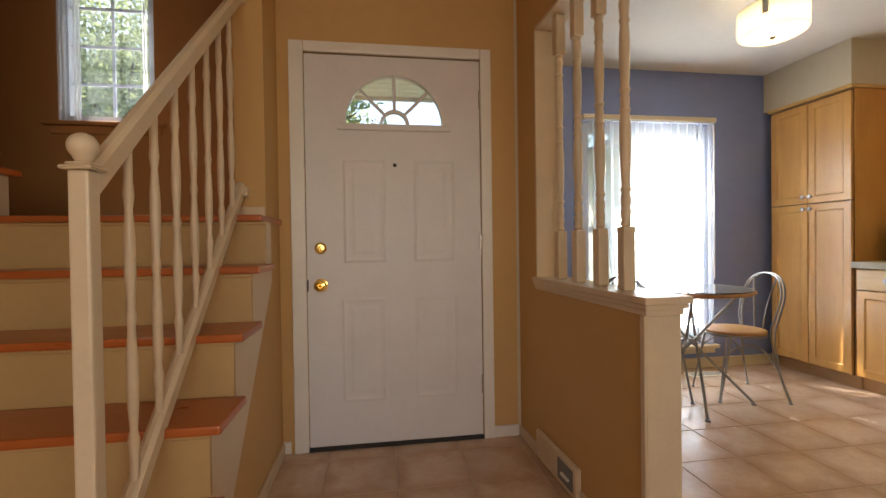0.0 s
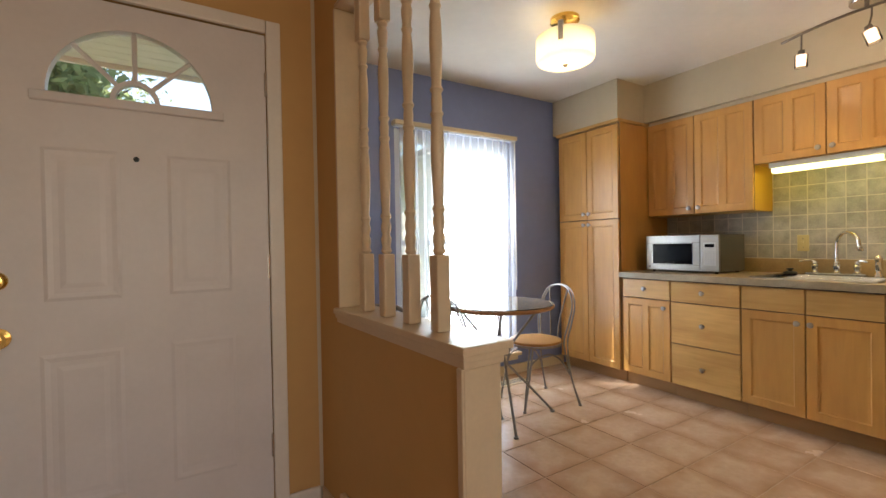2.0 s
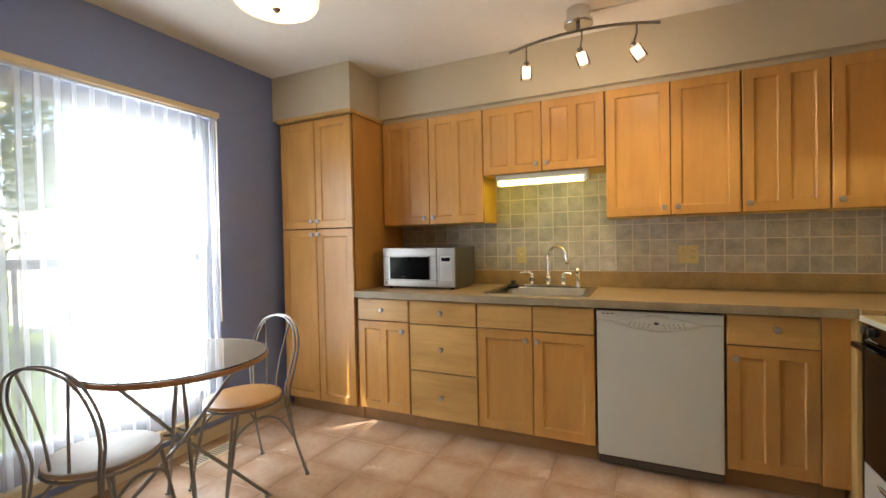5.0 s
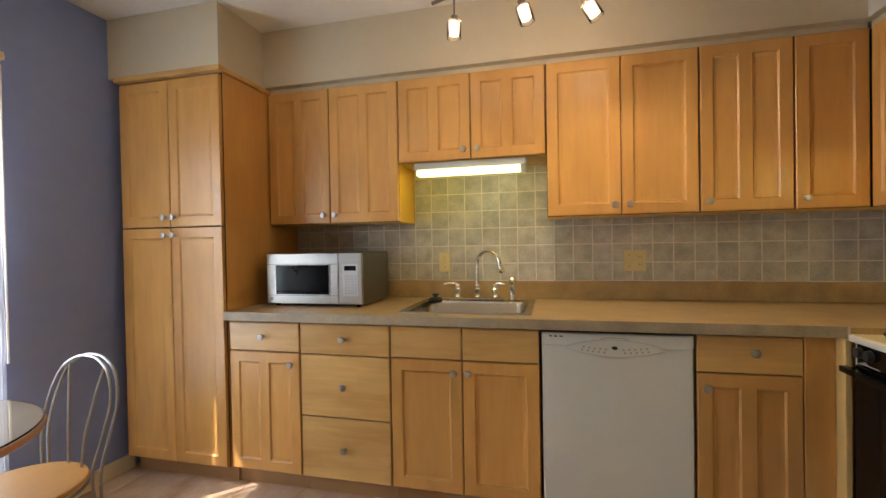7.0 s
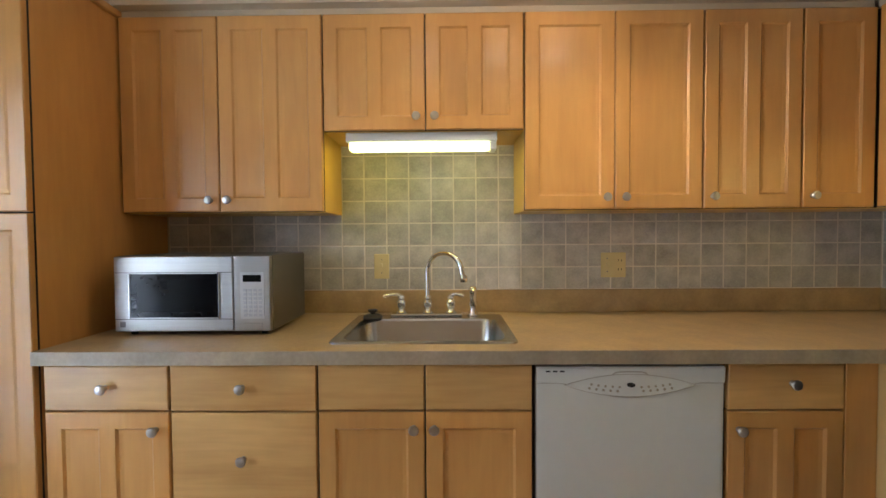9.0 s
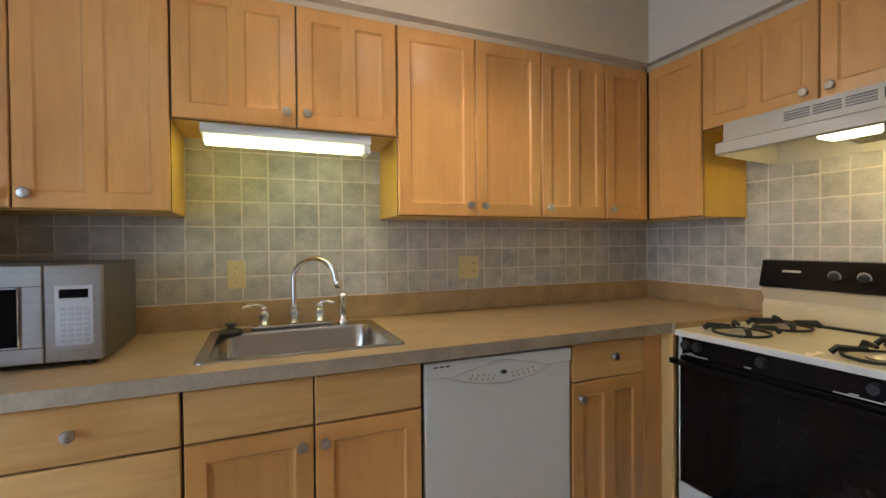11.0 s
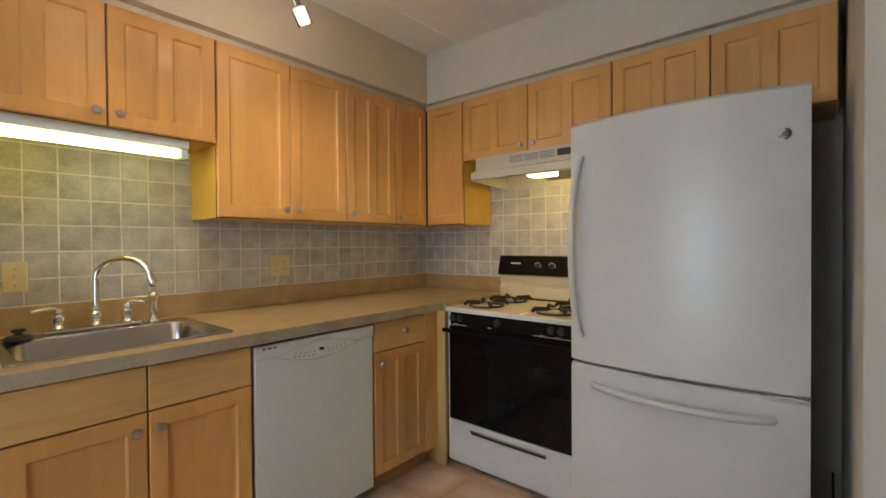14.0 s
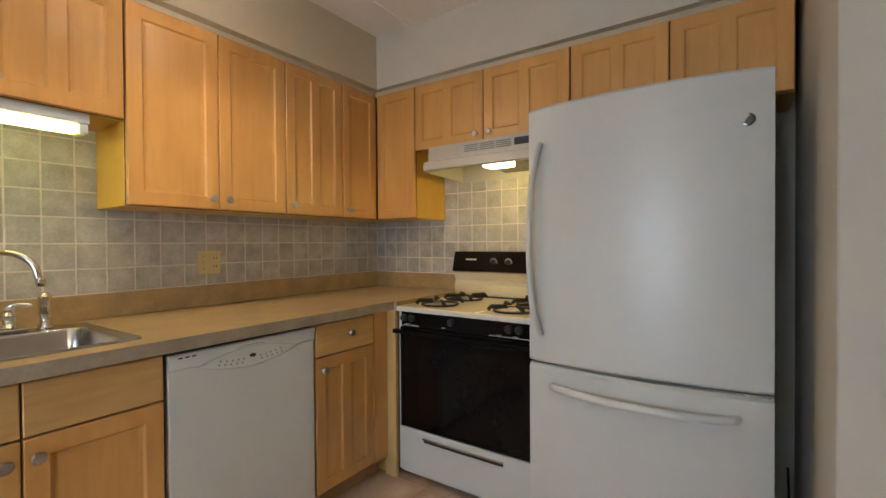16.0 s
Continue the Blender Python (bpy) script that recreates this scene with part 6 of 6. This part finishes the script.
for k in range(14):
    part("siding_board", B((5.185, 5.1995, 6.5, 12.0, -0.2 + 0.22 * k, 0.0 + 0.22 * k)), M_SIDING, wing)
part("roof", B((4.7, 9.5, 6.0, 12.5, 2.93, 3.05)), M_ROOF, wing)
part("eave_board", B((4.7, 5.184, 6.0, 12.5, 2.9, 2.9295)), M_SIDING, wing)
for k in range(12):
    part("eave_vent", B((4.74, 4.80, 6.2 + 0.5 * k, 6.5 + 0.5 * k, 2.86, 2.8995)), M_SEAM, wing)


def leaf_crown(centre, radii, count, size, rnd):
    """Many small leaf blades in uneven clumps."""
    cx, cy, cz = centre
    verts, faces = [], []
    clumps = []
    for _ in range(26):
        d = Vector((rnd.gauss(0, 1), rnd.gauss(0, 1), rnd.gauss(0, 1))).normalized() * rnd.uniform(0.35, 1.0)
        clumps.append((Vector((cx + d.x * radii[0], cy + d.y * radii[1], cz + d.z * radii[2])), rnd.uniform(0.18, 0.36)))
    for _ in range(count):
        c, r = rnd.choice(clumps)
        p = c + Vector((rnd.gauss(0, 1), rnd.gauss(0, 1), rnd.gauss(0, 0.8))) * r * min(radii) * 0.8
        u = Vector((rnd.gauss(0, 1), rnd.gauss(0, 1), rnd.gauss(0, 1))).normalized() * size * rnd.uniform(0.6, 1.3)
        v = u.orthogonal().normalized() * u.length * 0.5
        i = len(verts)
        verts += [p - u, p + v, p + u, p - v]
        faces.append((i, i + 1, i + 2, i + 3))
    return verts, faces


def tree(x, y, h, spread, count, seed, label, leaf=0.06):
    rnd = random.Random(seed)
    t = thing("tree", label, "tree", (x, y, -0.22), group="trees outside")
    bm = tube(curve([(x, y, -0.25), (x + 0.05, y, h * 0.25), (x - 0.04, y + 0.05, h * 0.5), (x, y, h * 0.78)], 4), [0.2 - 0.013 * i for i in range(13)], 9)
    for _ in range(7):
        a, z = rnd.uniform(0, 6.28), h * rnd.uniform(0.3, 0.6)
        L = spread * rnd.uniform(0.5, 0.85)
        tube(curve([(x, y, z), (x + L * 0.5 * math.cos(a), y + L * 0.5 * math.sin(a), z + L * 0.45), (x + L * math.cos(a), y + L * math.sin(a), z + L * 0.7)], 3), [0.08, 0.07, 0.06, 0.05, 0.04, 0.03, 0.015], 6, bm)
    part("trunk", bm, M_BARK, t)
    verts, faces = leaf_crown((x, y, h * 0.66), (spread, spread, h * 0.4), count, leaf, rnd)
    me = bpy.data.meshes.new("crown")
    o = t.matrix_basis.translation
    me.from_pydata([v - o for v in verts], [], faces)
    me.materials.append(M_LEAF)
    cr = new("crown", me)
    cr.parent = t
    return t


# foliage behind the fanlight; its high unseen crown is placed to shade the window
tree(-0.72, 5.7, 7.0, 1.05, 18000, 1, "leafy green tree by the entry, placed to block sun")
tree(3.5, 9.3, 4.9, 1.5, 10000, 2, "leafy green tree by the street")
tree(-3.4, 7.2, 5.4, 1.9, 52000, 3, "leafy green tree beside the stair window", 0.034)
tree(-1.6, 12.0, 6.0, 2.0, 12000, 4, "leafy green tree across the lawn")
rndh = random.Random(9)
hv, hf = [], []
for k in range(9):
    v, f = leaf_crown((-2 + 1.1 * k, 13.2, 0.35), (0.7, 0.4, 0.5), 700, 0.07, rndh)
    hf += [tuple(i + len(hv) for i in q) for q in f]
    hv += v
hm = bpy.data.meshes.new("hedge")
hm.from_pydata([tuple(v) for v in hv], [], hf)
hm.materials.append(M_LEAF)
tagged(new("hedge", hm), "low green hedge along the pavement", "hedge", kind="stuff")

# ---- tiles, last ----


def tile_mesh(name, w, h, t, material, c=0.002):
    """A flat tile lying in xy, eased at its upper edge, origin at its middle."""
    bm = bmesh.new()
    rows = [[bm.verts.new((sx * (w / 2 - k), sy * (h / 2 - k), z)) for sx, sy in ((-1, -1), (1, -1), (1, 1), (-1, 1))] for k, z in ((0, 0), (0, t - c), (c, t))]
    for a, b in zip(rows, rows[1:]):
        for j in range(4):
            bm.faces.new((a[j], a[(j + 1) % 4], b[(j + 1) % 4], b[j]))
    bm.faces.new(rows[-1])
    me = bpy.data.meshes.new(name)
    bm.to_mesh(me)
    bm.free()
    me.materials.append(material)
    return me


def lay(cells, parent, to_world, t, material, joint):
    """Tiles as separate pieces; cells are (a0, a1, b0, b1) on the surface."""
    shared = {}
    for a0, a1, b0, b1 in cells:
        w, h = round(a1 - a0 - joint, 4), round(b1 - b0 - joint, 4)
        if w < 0.008 or h < 0.008:
            continue
        if (w, h) not in shared:
            shared[w, h] = tile_mesh("tile", w, h, t, material)
        ob = new("tile", shared[w, h])
        ob.parent = parent
        ob.matrix_basis = to_world @ Matrix.Translation(((a0 + a1) / 2, (b0 + b1) / 2, 0))


def grid(a_lo, a_hi, a_first, a_step, b_lo, b_hi, b_first, b_step):
    def cuts(lo, hi, first, step):
        k = math.ceil((lo - first) / step - 1e-6)
        out = [lo]
        while first + k * step < hi - 1e-6:
            if first + k * step > lo + 1e-6:
                out.append(first + k * step)
            k += 1
        return out + [hi]
    A, Bc = cuts(a_lo, a_hi, a_first, a_step), cuts(b_lo, b_hi, b_first, b_step)
    return [(a0, a1, b0, b1) for a0, a1 in zip(A, A[1:]) for b0, b1 in zip(Bc, Bc[1:])]


TP = 0.1035
setting("grout_east", B((E_IN - 0.0054, E_IN - 0.0002, S_IN + 0.004, 2.697, 1.017, 1.69)), M_GROUT, "pale grout between wall tiles", "grout")
setting("grout_south", B((2.0, E_IN - 0.004, S_IN + 0.0002, S_IN + 0.0054, 0.90, 1.77)), M_GROUT, "pale grout between wall tiles", "grout")
EASTM = Matrix(((0, 0, -1, E_IN - 0.003), (-1, 0, 0, 0), (0, 1, 0, 0), (0, 0, 0, 1)))
cells = [(-b, -a, z0, z1) for a, b, z0, z1 in grid(S_IN + 0.008, 2.697, 1.678, TP, 1.018, 1.681, 1.2245, TP) if z0 < 1.366 or 1.05 < (a + b) / 2 < 1.92]
lay(cells, wall_east, EASTM, 0.0035, M_TILE, 0.0044)
SOUTHM = Matrix(((-1, 0, 0, 0), (0, 0, 1, S_IN + 0.003), (0, 1, 0, 0), (0, 0, 0, 1)))
cells = [(-b, -a, z0, z1) for a, b, z0, z1 in grid(2.72, E_IN - 0.008, 3.557, TP, 1.018, 1.753, 1.2245, TP) if z0 < 1.366 or (a + b) / 2 < 3.69]
lay(cells, wall_south, SOUTHM, 0.0035, M_TILE, 0.0044)
FLOORM = Matrix.Translation((0, 0, -0.0075))
lay([c for c in grid(-0.25, 4.26, 3.012, 0.3355, -0.6, 3.41, 1.985, 0.3225)], floor, FLOORM, 0.0075, M_FLOOR, 0.006)
hall = []
for a0, a1, b0, b1 in grid(-0.25, 1.745, 3.012, 0.3355, -3.48, -0.6, 1.985, 0.3225):
    hall.append((a0, a1, b0, b1))
lay(hall, floor, FLOORM, 0.0075, M_FLOOR, 0.006)
